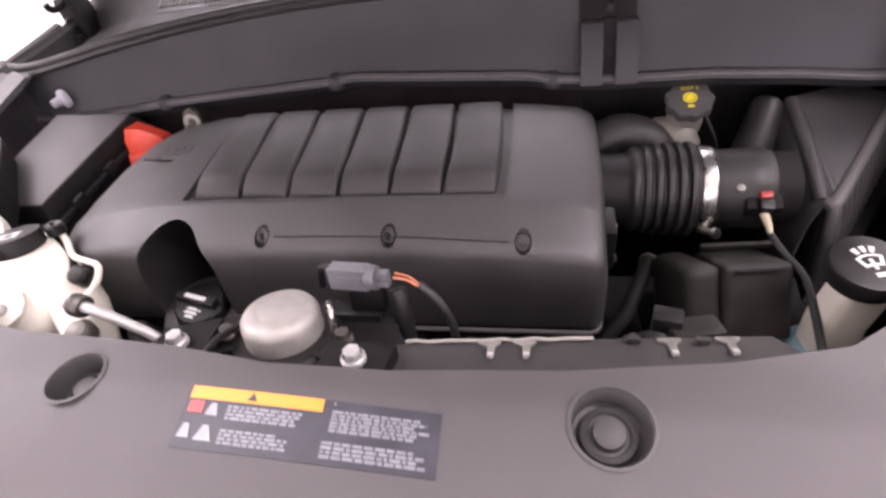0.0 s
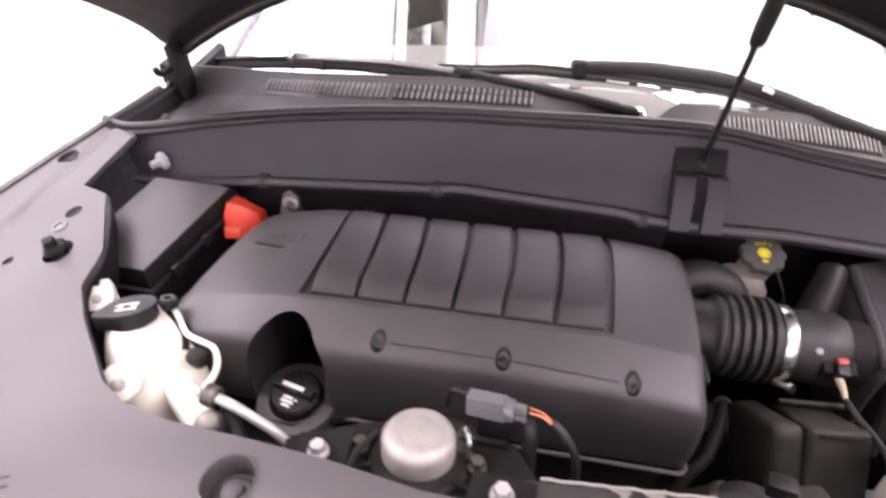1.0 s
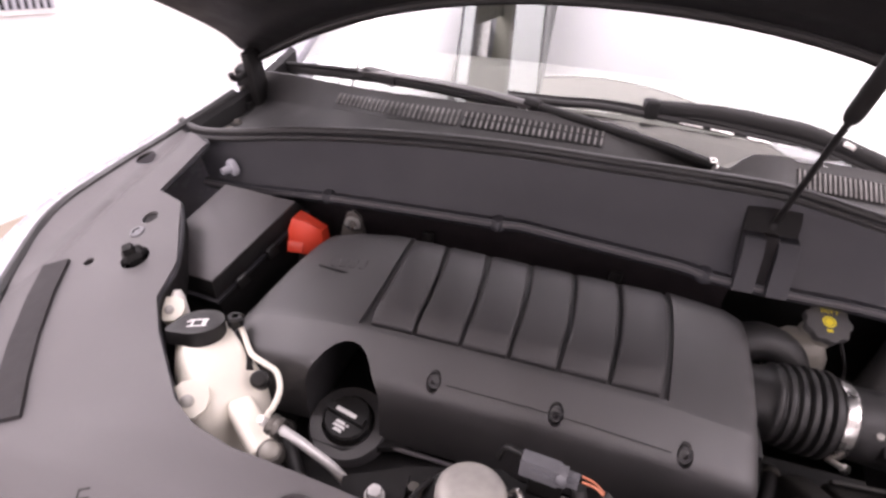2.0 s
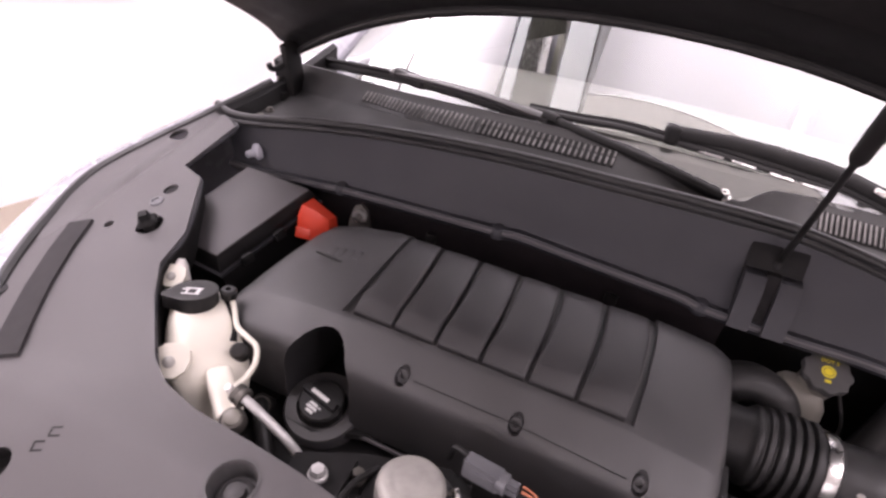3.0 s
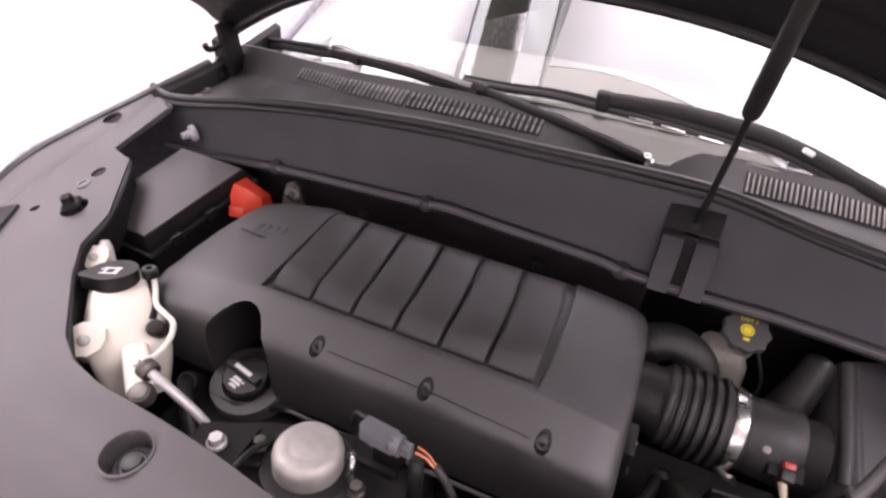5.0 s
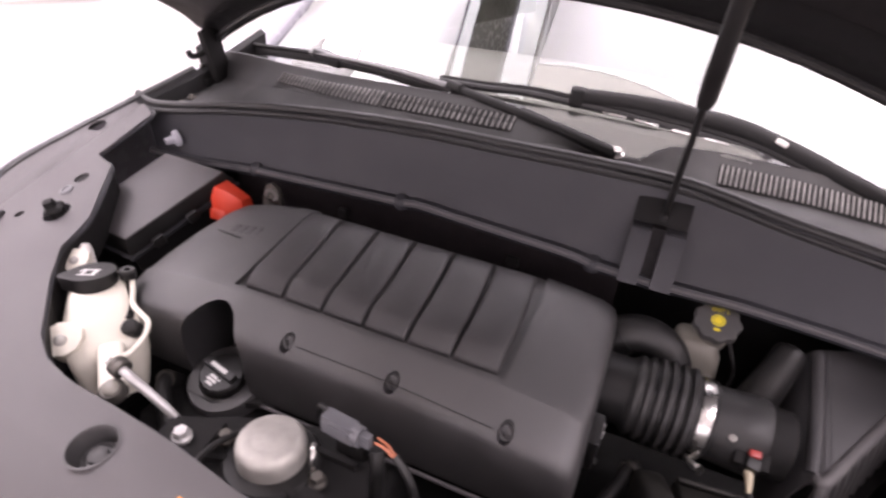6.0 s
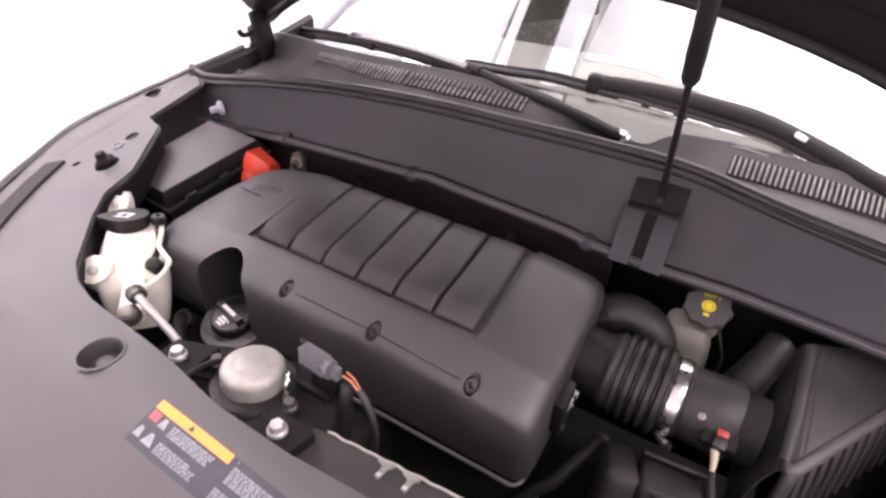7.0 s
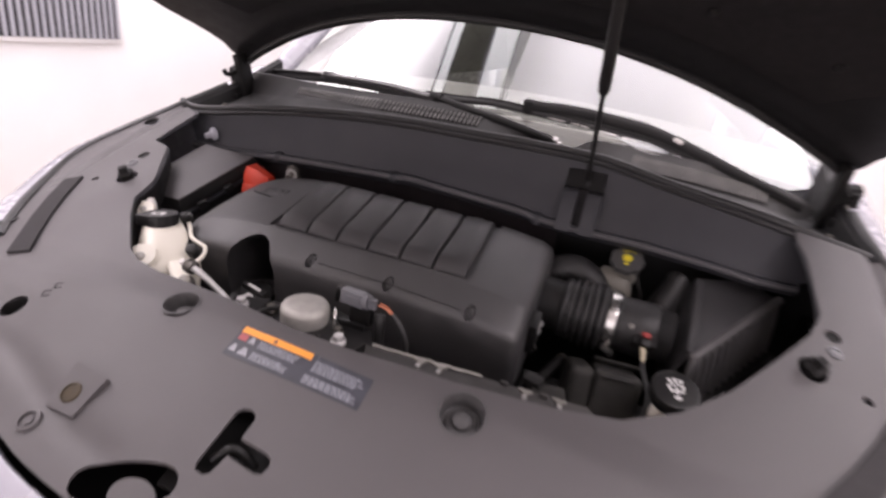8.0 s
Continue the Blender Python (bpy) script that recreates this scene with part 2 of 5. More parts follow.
# ---- the booth ----
HALF_X, Y0, Y1, TOP = 4.6, -4.2, 6.0, 3.5
WEST = -3.0
f = solid("floor", box(bm_new(), ((HALF_X + WEST) / 2, 0.9, -0.05), (HALF_X - WEST, Y1 - Y0, 0.1)), ROOM_FLOOR)
tagged(f, "pale coated floor of a white photo booth", "floor", kind="structure")
for nm, c, s in (("wall_north", ((HALF_X + WEST) / 2, Y1 + 0.1, TOP / 2), (HALF_X - WEST + 0.4, 0.2, TOP)), ("wall_south", ((HALF_X + WEST) / 2, Y0 - 0.1, TOP / 2), (HALF_X - WEST + 0.4, 0.2, TOP)),
                 ("wall_west", (WEST - 0.1, 0.9, TOP / 2), (0.2, Y1 - Y0, TOP)), ("wall_east", (HALF_X + 0.1, 0.9, TOP / 2), (0.2, Y1 - Y0, TOP))):
    tagged(solid(nm, box(bm_new(), c, s), ROOM_WHITE), "plain white booth wall, brightly lit", "wall", kind="structure")
tagged(solid("ceiling", box(bm_new(), ((HALF_X + WEST) / 2, 0.9, TOP + 0.06), (HALF_X - WEST, Y1 - Y0, 0.12)), ROOM_WHITE), "white booth ceiling above the light panels", "ceiling", kind="structure")
for x0, x1, y0, y1, glow in ((WEST + 0.06, -1.50, 1.945, 4.3, PANEL_WEST), (-0.56, 4.4, 2.045, 4.0, PANEL_EAST), (WEST + 0.06, -1.50, 1.44, 1.925, DIM_GLOW), (-0.56, 4.4, 0.95, 2.025, DIM_GLOW)):
    lab = "dim glowing panel added to lighten the low windscreen" if glow == DIM_GLOW else "long white glowing ceiling light panel"
    t = thing("ceiling_light", ((x0 + x1) / 2, (y0 + y1) / 2, TOP), lab, "ceiling light", "ceiling lights")
    part("diffuser", bevel(box(bm_new(), ((x0 + x1) / 2, (y0 + y1) / 2, TOP - 0.045), (x1 - x0, y1 - y0, 0.03)), 0.004), glow, t)
    part("frame", bevel(box(bm_new(), ((x0 + x1) / 2, (y0 + y1) / 2, TOP - 0.02), (x1 - x0 + 0.016, y1 - y0 + 0.016, 0.04)), 0.004), ROOM_WHITE, t)
# unseen glowing panel, added so the windscreen's left side reflects white
t = thing("added_wall_panel", (WEST, 4.2, 3.05), "glowing panel added to whiten the windscreen's left reflection", "wall light")
part("diffuser", bevel(box(bm_new(), (WEST + 0.045, 4.2, 3.05), (0.03, 3.2, 0.66)), 0.004), glow_mat("added_wall_glow", (1, 0.99, 0.98), 8.0), t)
part("frame", bevel(box(bm_new(), (WEST + 0.02, 4.2, 3.05), (0.04, 3.24, 0.70)), 0.004), ROOM_WHITE, t)
# frame added to go with the unseen side fill lamp
t = thing("ceiling_light", (-1.95, 0.55, TOP), "white frame added above the side fill lamp", "ceiling light", "ceiling lights")
part("frame", bevel(box(bm_new(), (-1.95, 0.55, TOP - 0.03), (2.0, 1.6, 0.06)), 0.004), ROOM_WHITE, t)
# likewise an added frame, for the unseen fill lamp on the east side
t = thing("ceiling_light", (2.2, -0.30, TOP), "white frame added above the east fill lamp", "ceiling light", "ceiling lights")
part("frame", bevel(box(bm_new(), (2.2, -0.30, TOP - 0.03), (2.3, 1.9, 0.06)), 0.004), ROOM_WHITE, t)
# added housing for the front fill lamp; no such panel is known here
t = thing("added_wall_panel", (0.3, Y0, 1.40), "white frame added behind the front fill lamp", "wall light")
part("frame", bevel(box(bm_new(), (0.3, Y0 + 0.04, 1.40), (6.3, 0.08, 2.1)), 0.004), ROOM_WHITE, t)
t = thing("ceiling_beam", (-1.10, 2.3, TOP), "grey green steel beam between two pale lit strips", "beam")
ACROSS = rot(0, 0, 6.5)


def beam_part(name, u0, u1, drop, high, material):
    bm = bevel(box(bm_new(), ((u0 + u1) / 2, 0.95, -drop - high / 2), (u1 - u0, 4.4, high)), 0.004)
    bm.transform(Matrix.Translation((-1.10, 2.3, TOP)) @ ACROSS)
    part(name, bm, material, t)


beam_part("web", -0.17, 0.17, 0.07, 0.07, BEAM)
beam_part("flange", -0.20, -0.172, 0.05, 0.07, GREY_PRINT)
beam_part("flange", 0.172, 0.20, 0.05, 0.07, GREY_PRINT)
beam_part("lit_strip", -0.33, -0.205, 0.06, 0.03, STRIP_GLOW)
beam_part("lit_strip", 0.205, 0.46, 0.06, 0.03, STRIP_GLOW)
beam_part("edge_rail", 0.465, 0.485, 0.05, 0.06, GREY_PRINT)
beam_part("edge_rail", -0.35, -0.335, 0.05, 0.06, GREY_PRINT)
for k in range(9):
    bm = bevel(box(bm_new(), (0, -1.0 + 0.5 * k, -0.142), (0.012, 0.40, 0.006), rot(0, 0, 32 if k % 2 else -32)), 0.002)
    bm.transform(Matrix.Translation((-1.10, 2.3, TOP)) @ ACROSS)
    part("lattice_bar", bm, DULL_STEEL, t)

# ---- car body ----
CY = [(0.0, 0.83), (0.05, 0.86), (0.15, 0.905), (0.2, 0.93), (0.32, 0.985), (0.36, 1.0), (0.42, 1.01), (0.65, 1.085), (0.99, 1.226), (1.2, 1.29), (1.4, 1.36)]


def deck(x, y):
    """Height of the panel that frames the engine bay."""
    side = abs(x)
    valley = interp(side, [(0.13, 0), (0.17, 1), (0.44, 1), (0.56, 0)]) * math.exp(-((y - interp(side, [(0.168, 0.149), (0.246, 0.163), (0.34, 0.193), (0.453, 0.230)])) / 0.017) ** 2)
    return interp(y, CY) - 0.097 * x * x - 0.006 * valley


EDGE = [(-0.80, 1.30), (-0.81, 1.13), (-0.842, 0.98), (-0.896, 0.87), (-0.937, 0.745), (-0.885, 0.60), (-0.79, 0.46), (-0.67, 0.335), (-0.52, 0.215), (-0.34, 0.133), (-0.19, 0.10), (0, 0.085)]
EDGE = EDGE + [(-x, y) for x, y in EDGE[-2::-1]]
OUTLINE = [(p.x, p.y) for p in smooth_path([(x, y, 0) for x, y in EDGE], 4)]


def make_car_body():
    t = thing("car_body", (0, 0.8, 0), "pale silver car front end with the hood raised", "car")
    for side in (-1, 1):
        rows = []
        for x, y in OUTLINE:
            if x * side < -0.001 or y < 0.14:
                continue
            z = deck(x, y) - 0.004
            n = Vector((x * 1.0, (y - 0.95) * 0.6, 0)).normalized()
            rows.append([(x + n.x * d, y + n.y * d, z + dz) for d, dz in ((0.006, -0.05), (0.006, -0.012), (0.010, -0.002), (0.030, -0.003), (0.07, -0.016), (0.11, -0.05), (0.14, -0.13), (0.155, -0.3), (0.16, -0.55))])
        part("fender", thick(loft(bm_new(), rows), 0.004), PAINT, t)
    rows = []
    for x, y in OUTLINE:
        if y < 0.16:
            z = deck(x, y) - 0.004
            rows.append([(x, y - d, z + dz) for d, dz in ((0.006, -0.05), (0.006, -0.012), (0.012, -0.003), (0.04, -0.012), (0.10, -0.06), (0.14, -0.2), (0.15, -0.5))])
    part("bumper", thick(loft(bm_new(), rows), 0.004), PAINT, t)
    # dark walls and floor of the bay
    bm = box(bm_new(), (0, 0.72, 0.50), (1.60, 1.2, 0.02))
    part("undertray", bm, BLACK_MATT, t)
    for side in (-1, 1):
        rows = [[(side * (interp(y, [(0.98, 0.835), (1.13, 0.805), (1.36, 0.80)]) - d), y, deck(0.82, y if d < 0.015 else min(y, 1.06)) + dz) for d, dz in ((-0.002, 0.002), (0.012, -0.006), (0.020, -0.03), (0.09, -0.035), (0.11, -0.10))] for y in (0.975, 1.03, 1.1, 1.18, 1.27, 1.36)]
        part("gutter", thick(loft(bm_new(), rows), 0.003), DARK_PAINT, t)
        for y, r in ((1.045, 0.009), (1.075, 0.0075)):
            part("gutter_bolt", lathe(bm_new(), [(0, 0.008), (r * 0.8, 0.007), (r, 0.002), (r * 1.5, 0.001), (r * 1.5, -0.003), (0, -0.003)], Matrix.Translation((side * 0.775, y, deck(0.82, y) - 0.030)), 12), DULL_STEEL, t, "bare steel bolt")
        part("inner_wall", bevel(box(bm_new(), (side * 0.80, 0.72, 0.74), (0.02, 0.9, 0.46)), 0.004), DARK_PAINT, t)
    part("firewall", bevel(box(bm_new(), (0, 1.10, 0.84), (1.66, 0.02, 0.46)), 0.004), DARK_PAINT, t)
    return t


car = make_car_body()


# ---- front panel over the radiator ----
OPENING = [(-0.868, 1.5), (-0.868, 0.998), (-0.798, 0.966), (-0.754, 0.940), (-0.763, 0.811), (-0.700, 0.787), (-0.619, 0.668), (-0.603, 0.60), (-0.555, 0.545), (-0.465, 0.462), (-0.42, 0.438), (-0.36, 0.424), (-0.27, 0.416), (-0.17, 0.405), (-0.065, 0.388), (0.05, 0.385),
           (0.2, 0.395), (0.33, 0.415), (0.43, 0.44), (0.505, 0.489), (0.575, 0.562), (0.697, 0.732), (0.718, 0.785), (0.706, 0.91), (0.69, 0.96), (0.69, 1.5)]


def make_front_panel():
    t = thing("front_panel", (0, 0.3, 0.99), "grained dark grey plastic panel framing the engine bay", "panel")
    nx, ny = 220, 90
    lo_y, hi_y = 0.085, 0.985
    left = [(y, x) for x, y in OUTLINE if x <= 0][::-1]

    def half(y):
        return 0.006 - interp(y, left)
    rows = []
    for j in range(ny + 1):
        y = lo_y + (hi_y - lo_y) * (j / ny) ** 1.15
        h = half(y)
        fold = min(1, max(0, (y - 0.55) / 0.12))
        line = 0.854 - 0.0985 * (y - 0.688)
        rows.append([(h * u, y, deck(h * u, y) + fold * (0.0035 * min(1, max(0, (h * abs(u) - line) / 0.012)) - 0.0055 * math.exp(-((h * abs(u) - line) / 0.010) ** 2))) for u in [2 * i / nx - 1 for i in range(nx + 1)]])
    ob = part("panel", thick(loft(bm_new(), rows), 0.004), SHIELD, t)
    c = [solid("cutter", prism(bm_new(), OPENING, Matrix(), 0.5, 1.8), SHIELD)]
    loc = BASE[t]
    for k in c:
        k.data.transform(Matrix.Translation(-loc))
    for (x, y, r) in HOLES:
        k = solid("cutter", lathe(bm_new(), [(0, -0.05), (r, -0.05), (r, 0.05), (0, 0.05)], Matrix.Translation((x, y, deck(x, y))), 28), SHIELD)
        k.data.transform(Matrix.Translation(-loc))
        c.append(k)
    slot = [(-0.012, -0.040), (-0.008, -0.047), (0.004, -0.048), (0.010, -0.042), (0.014, -0.014), (0.054, -0.016), (0.062, -0.012), (0.064, 0.0), (0.060, 0.010), (0.052, 0.013), (0.014, 0.013), (0.013, 0.040), (0.009, 0.049), (0.0, 0.052), (-0.010, 0.048), (-0.014, 0.040)]
    for poly, x, y, a in (([(u * 1.12, v * 0.86) for u, v in slot], -0.034, 0.213, -6), ([(0.068 * math.cos(w), (0.031 + 0.006 * math.cos(w * 2)) * math.sin(w)) for w in [math.pi * i / 10 for i in range(20)]], -0.120, 0.134, 16)):
        k = solid("cutter", prism(bm_new(), poly, Matrix.Translation((x, y, 0)) @ rot(0, 0, a), 0.5, 1.5), SHIELD)
        k.data.transform(Matrix.Translation(-loc))
        c.append(k)
    for k in c:
        k.parent = t
    cut(ob, c)
    # rolled lip round the opening
    lip = [(x, y, deck(x, y) - 0.008) for x, y in OPENING[2:-1]]
    part("lip", tube(bm_new(), lip, 0.0045, 8, 4), COWL, t)
    rows = [[(p.x, p.y, deck(p.x, p.y) - 0.007), (p.x * 0.995, p.y + 0.002, deck(p.x, p.y) - 0.07)] for p in smooth_path([(x, y, 0) for x, y in OPENING[5:-4]], 3)]
    part("inner_skirt", thick(loft(bm_new(), rows), 0.003), BLACK_MATT, t)
    for s in (-1, 1):
        pts = [(x + s * 0.007, y, deck(x, y) - 0.001) for x, y in OUTLINE if 0.42 < y < 1.16 and x * s > 0]
        # black tube stands in for the shaded gap between panel and fender
        part("edge_gap_strip", tube(bm_new(), pts, 0.0105, 8, 2), RUBBER, t, "black strip standing in for shade in the edge gap")
    return t


HOLES = [(-0.253, 0.368, 0.026), (0.232, 0.350, 0.030), (-0.733, 0.748, 0.013), (0.733, 0.748, 0.013), (-0.696, 0.665, 0.022), (0.696, 0.665, 0.022), (-0.773, 0.648, 0.008), (0.773, 0.648, 0.008), (-0.52, 0.285, 0.020), (0.52, 0.285, 0.020), (-0.858, 0.890, 0.018), (0.858, 0.890, 0.018)]
front_panel = make_front_panel()

# ---- rear wall of the bay and cowl ----
WALL_LOW = [(-0.76, 0.945, 1.075), (-0.68, 0.955, 1.072), (-0.58, 0.962, 1.078), (-0.497, 0.960, 1.088), (-0.33, 0.948, 1.102), (-0.161, 0.940, 1.114), (-0.12, 0.938, 1.120), (-0.05, 0.935, 1.117), (0.10, 0.934, 1.110), (0.16, 0.934, 1.107), (0.192, 0.934, 1.100), (0.28, 0.936, 1.095), (0.36, 0.94, 1.094), (0.42, 0.944, 1.093), (0.55, 0.947, 1.085), (0.645, 0.955, 1.074), (0.72, 0.96, 1.074)]
WALL_TOP = [(-0.860, 0.998, 1.158), (-0.815, 0.985, 1.150), (-0.76, 0.982, 1.154), (-0.68, 0.983, 1.168), (-0.60, 0.985, 1.183), (-0.45, 0.983, 1.206), (-0.30, 0.98, 1.222), (-0.15, 0.978, 1.232), (0, 0.978, 1.235), (0.15, 0.98, 1.238), (0.30, 0.988, 1.234), (0.45, 0.99, 1.209), (0.60, 0.992, 1.188), (0.72, 0.992, 1.168), (0.85, 0.99, 1.145)]


def curve_at(pts, x):
    return Vector((x, interp(x, [(p[0], p[1]) for p in pts]), interp(x, [(p[0], p[2]) for p in pts])))


def make_cowl():
    t = thing("cowl_panel", (0, 0.98, 1.1), "dark grey plastic cowl panel behind the engine", "cowl panel")
    low, top = smooth_path(WALL_LOW, 5), smooth_path(WALL_TOP, 5)
    rows = []
    n = 70
    for i in range(n + 1):
        u = i / n
        a, b = curve_at(WALL_LOW, -0.76 + 1.48 * u), curve_at(WALL_TOP, -0.845 + 1.69 * u)
        rows.append([a + Vector((0, 0.004, -0.02)), a + Vector((0, -0.016, -0.006)), a + Vector((0, -0.014, 0.0)), a, a.lerp(b, 0.33) + Vector((0, 0.006, 0)), a.lerp(b, 0.66) + Vector((0, 0.006, 0)), b])
    part("wall", thick(loft(bm_new(), rows), 0.004), COWL, t)
    # tube in paler plastic paints the bright highlight along the flange
    part("flange_highlight", tube(bm_new(), [p + Vector((0, -0.0165, -0.003)) for p in low], 0.0038, 8, 1), SHIELD, t)
    part("insulation_pad", thick(loft(bm_new(), [[curve_at(WALL_LOW, x) + Vector((0, d, -h)) for d, h in ((0.006, 0.018), (0.012, 0.05), (0.014, 0.11), (0.016, 0.22))] for x in [-0.56 + 0.80 * k / 24 for k in range(25)]]), 0.004), INSULATION, t, "dark felt pad below the flange")
    for x in (-0.29, 0.06):
        part("pad_clip", bevel(box(bm_new(), curve_at(WALL_LOW, x) + Vector((0, 0.004, -0.062)), (0.022, 0.012, 0.020)), 0.004), BLACK, t)
    part("seal", tube(bm_new(), [p + Vector((0, 0.006, 0.005)) for p in top], 0.0085, 10, 1), RUBBER, t, "black rubber hood seal")
    part("seal_bead", tube(bm_new(), [p + Vector((0, -0.006, -0.006)) for p in top], 0.0055, 8, 1), RUBBER, t)
    rows = []
    for i in range(n + 1):
        x = -0.845 + 1.69 * i / n
        b, f, top = curve_at(WALL_TOP, x), curve_at(RISER, x), lip_of_cowl(x)
        rows.append([b + Vector((0, 0.008, 0)), b + Vector((0, 0.016, -0.016)), b.lerp(f, 0.7) + Vector((0, 0, -0.010)), f + Vector((0, -0.004, -0.002)), f + Vector((0, 0.002, 0.002)), f.lerp(top, 0.5), top, top + Vector((0, 0.003, 0.004)), top + Vector((0, 0.007, 0.0045)), top + Vector((0, 0.011, 0.0)), top + Vector((0, 0.014, -0.06))])
    part("grille_panel", thick(loft(bm_new(), rows), 0.004), COWL_TOP, t)
    for count, x0, x1 in ((26, -0.555, -0.285), (24, -0.270, -0.012), (34, 0.358, 0.668)):
        xs = [x0 - 0.004 + (x1 - x0 + 0.008) * k / 12 for k in range(13)]
        rows = []
        for x in xs:
            f, top = curve_at(RISER, x), lip_of_cowl(x)
            up = Vector((0, -(top - f).z, (top - f).y)).normalized() * 0.0012
            rows.append([f.lerp(top, 0.08) + up, f.lerp(top, 0.74) + up])
        # solid black sheet stands in for the shade between the slats
        part("grille_gap_sheet", thick(loft(bm_new(), rows), 0.0015), BLACK_MATT if x0 > -0.3 else BLACK, t)
        for k in range(count):
            x = x0 + (x1 - x0) * k / (count - 1)
            f, top = curve_at(RISER, x), lip_of_cowl(x)
            lean = math.degrees(math.atan2((top - f).y, (top - f).z))
            size = (top - f).length
            # each band takes the slat copy for the light it catches
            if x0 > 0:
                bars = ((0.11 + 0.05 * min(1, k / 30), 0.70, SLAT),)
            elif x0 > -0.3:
                bars = ((0.12, 0.40, SLAT_LIT), (0.46, 0.68, SLAT_DIM))
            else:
                bars = ((0.46, 0.70, SLAT_LIT if k > 5 else SLAT_DIM), (0.30 - 0.20 * k / count, 0.42, SLAT_DIM))
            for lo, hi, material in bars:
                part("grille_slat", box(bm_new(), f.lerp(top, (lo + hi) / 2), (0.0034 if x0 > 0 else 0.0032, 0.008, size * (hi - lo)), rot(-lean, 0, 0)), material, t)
    for x, y, z in ((-0.497, 0.950, 1.088), (-0.158, 0.929, 1.113), (0.193, 0.925, 1.098)):
        bm = lathe(bm_new(), [(0, -0.012), (0.016, -0.012), (0.017, -0.006), (0.013, 0.002), (0.009, 0.006), (0, 0.007)], Matrix.Translation((x, y, z + 0.002)) @ rot(25, 0, 0), 20)
        part("clip_boss", bm, COWL, t)
    part("push_nut", lathe(bm_new(), [(0, 0.030), (0.007, 0.029), (0.009, 0.012), (0.016, 0.010), (0.018, 0.005), (0.017, 0.0), (0, 0.0)], along((-0.711, 0.963, 1.102), (-0.741, 0.90, 1.089)), 20), GREY_PRINT, t, "pale grey plastic push nut")
    return t


HUMP = [(-0.845, 0.046), (-0.77, 0.056), (-0.70, 0.050), (-0.60, 0.040), (-0.5, 0.036), (-0.2, 0.034), (0.0, 0.033), (0.06, 0.027), (0.12, 0.008), (0.15, 0.003), (0.215, 0.004), (0.24, 0.024), (0.265, 0.036), (0.36, 0.043), (0.5, 0.045), (0.65, 0.045), (0.74, 0.042), (0.785, 0.026), (0.81, 0.010), (0.85, 0.004)]
LEAN = [(-0.845, 0.1), (-0.75, 0.3), (-0.62, 1.2), (-0.5, 1.6), (0.02, 1.6), (0.1, 0.7), (0.24, 0.7), (0.34, 1.35), (0.65, 1.35), (0.80, 0.8)]
RISER = [(-0.86, 1.230, 1.172), (-0.77, 1.185, 1.187), (-0.68, 1.140, 1.200), (-0.60, 1.105, 1.210), (-0.43, 1.055, 1.224), (-0.2, 1.044, 1.236), (0, 1.042, 1.240), (0.08, 1.047, 1.238), (0.18, 1.06, 1.230), (0.26, 1.110, 1.212), (0.36, 1.142, 1.196), (0.5, 1.165, 1.186), (0.65, 1.195, 1.168), (0.75, 1.22, 1.15), (0.86, 1.25, 1.125)]


def lip_of_cowl(x):
    h = interp(x, HUMP)
    return curve_at(RISER, x) + Vector((0, h * interp(x, LEAN), h))


# three copies of one slat plastic, with the light they catch put into colour
SLAT = mat("brightly_lit_grille", (0.17, 0.162, 0.157), 0.45, vary=0.35, scale=40)
SLAT_LIT = mat("lit_grille", (0.145, 0.138, 0.134), 0.4, vary=0.5, scale=18)
SLAT_DIM = mat("dimly_lit_grille", (0.11, 0.104, 0.10), 0.4, vary=0.5, scale=14)


def base_of_glass(x):
    """The line on which the windscreen starts, swept back to the sides."""
    return Vector((x, 1.175 + 0.30 * x * x, 1.262 - 0.097 * x * x))


make_cowl()


def make_windscreen():
    t = thing("windscreen", (0, 1.2, 1.25), "curved windscreen reflecting the white ceiling lights", "windscreen")
    rows = []
    for i in range(81):
        x = -0.86 + 1.72 * i / 80
        g = base_of_glass(x)
        low = min(-0.02, (lip_of_cowl(x).y + 0.014 - g.y) / 0.9)
        rows.append([g + Vector((-x * 0.12 * v, 0.90 * v, 0.50 * v + 0.05 * v * (1 - v))) for v in (low, low * 0.5, 0, 0.05, 0.10, 0.15, 0.22, 0.3, 0.4, 0.5, 0.62, 0.75, 0.88, 1.0)])
    ob = part("pane", thick(loft(bm_new(), rows), 0.005), GLASS, t)
    ob.visible_shadow = False
    part("black_border", thick(loft(bm_new(), [[r[k] + Vector((0, 0.006, -0.012)) for k in (0, 1)] for r in rows]), 0.002), BLACK_MATT, t, "black printed border under the glass")
    return t


make_windscreen()

# ---- engine cover ----
PROFILE = [(0.640, 0.860), (0.610, 0.866), (0.600, 0.90), (0.594, 0.95), (0.593, 0.980), (0.5955, 0.990), (0.600, 0.9965), (0.606, 1.0015), (0.640, 1.0244), (0.6480, 1.0300), (0.6495, 1.0310), (0.6510, 1.0318), (0.668, 1.0370), (0.70, 1.0485), (0.76, 1.069), (0.82, 1.084), (0.850, 1.086), (0.874, 1.076), (0.886, 1.045), (0.889, 0.98), (0.886, 0.88)]


def drop(x):
    """By how much the cover's top falls off towards its ends."""
    return interp(x, [(-0.488, 0.046), (-0.484, 0.036), (-0.476, 0.030), (-0.46, 0.024), (-0.42, 0.014), (-0.34, 0.003), (-0.25, 0), (0.12, 0), (0.18, 0.005), (0.225, 0.011), (0.245, 0.019), (0.251, 0.027), (0.255, 0.045)])


def cover_point(x, y, z):
    f = min(1, max(0, (z - 0.87) / 0.14))
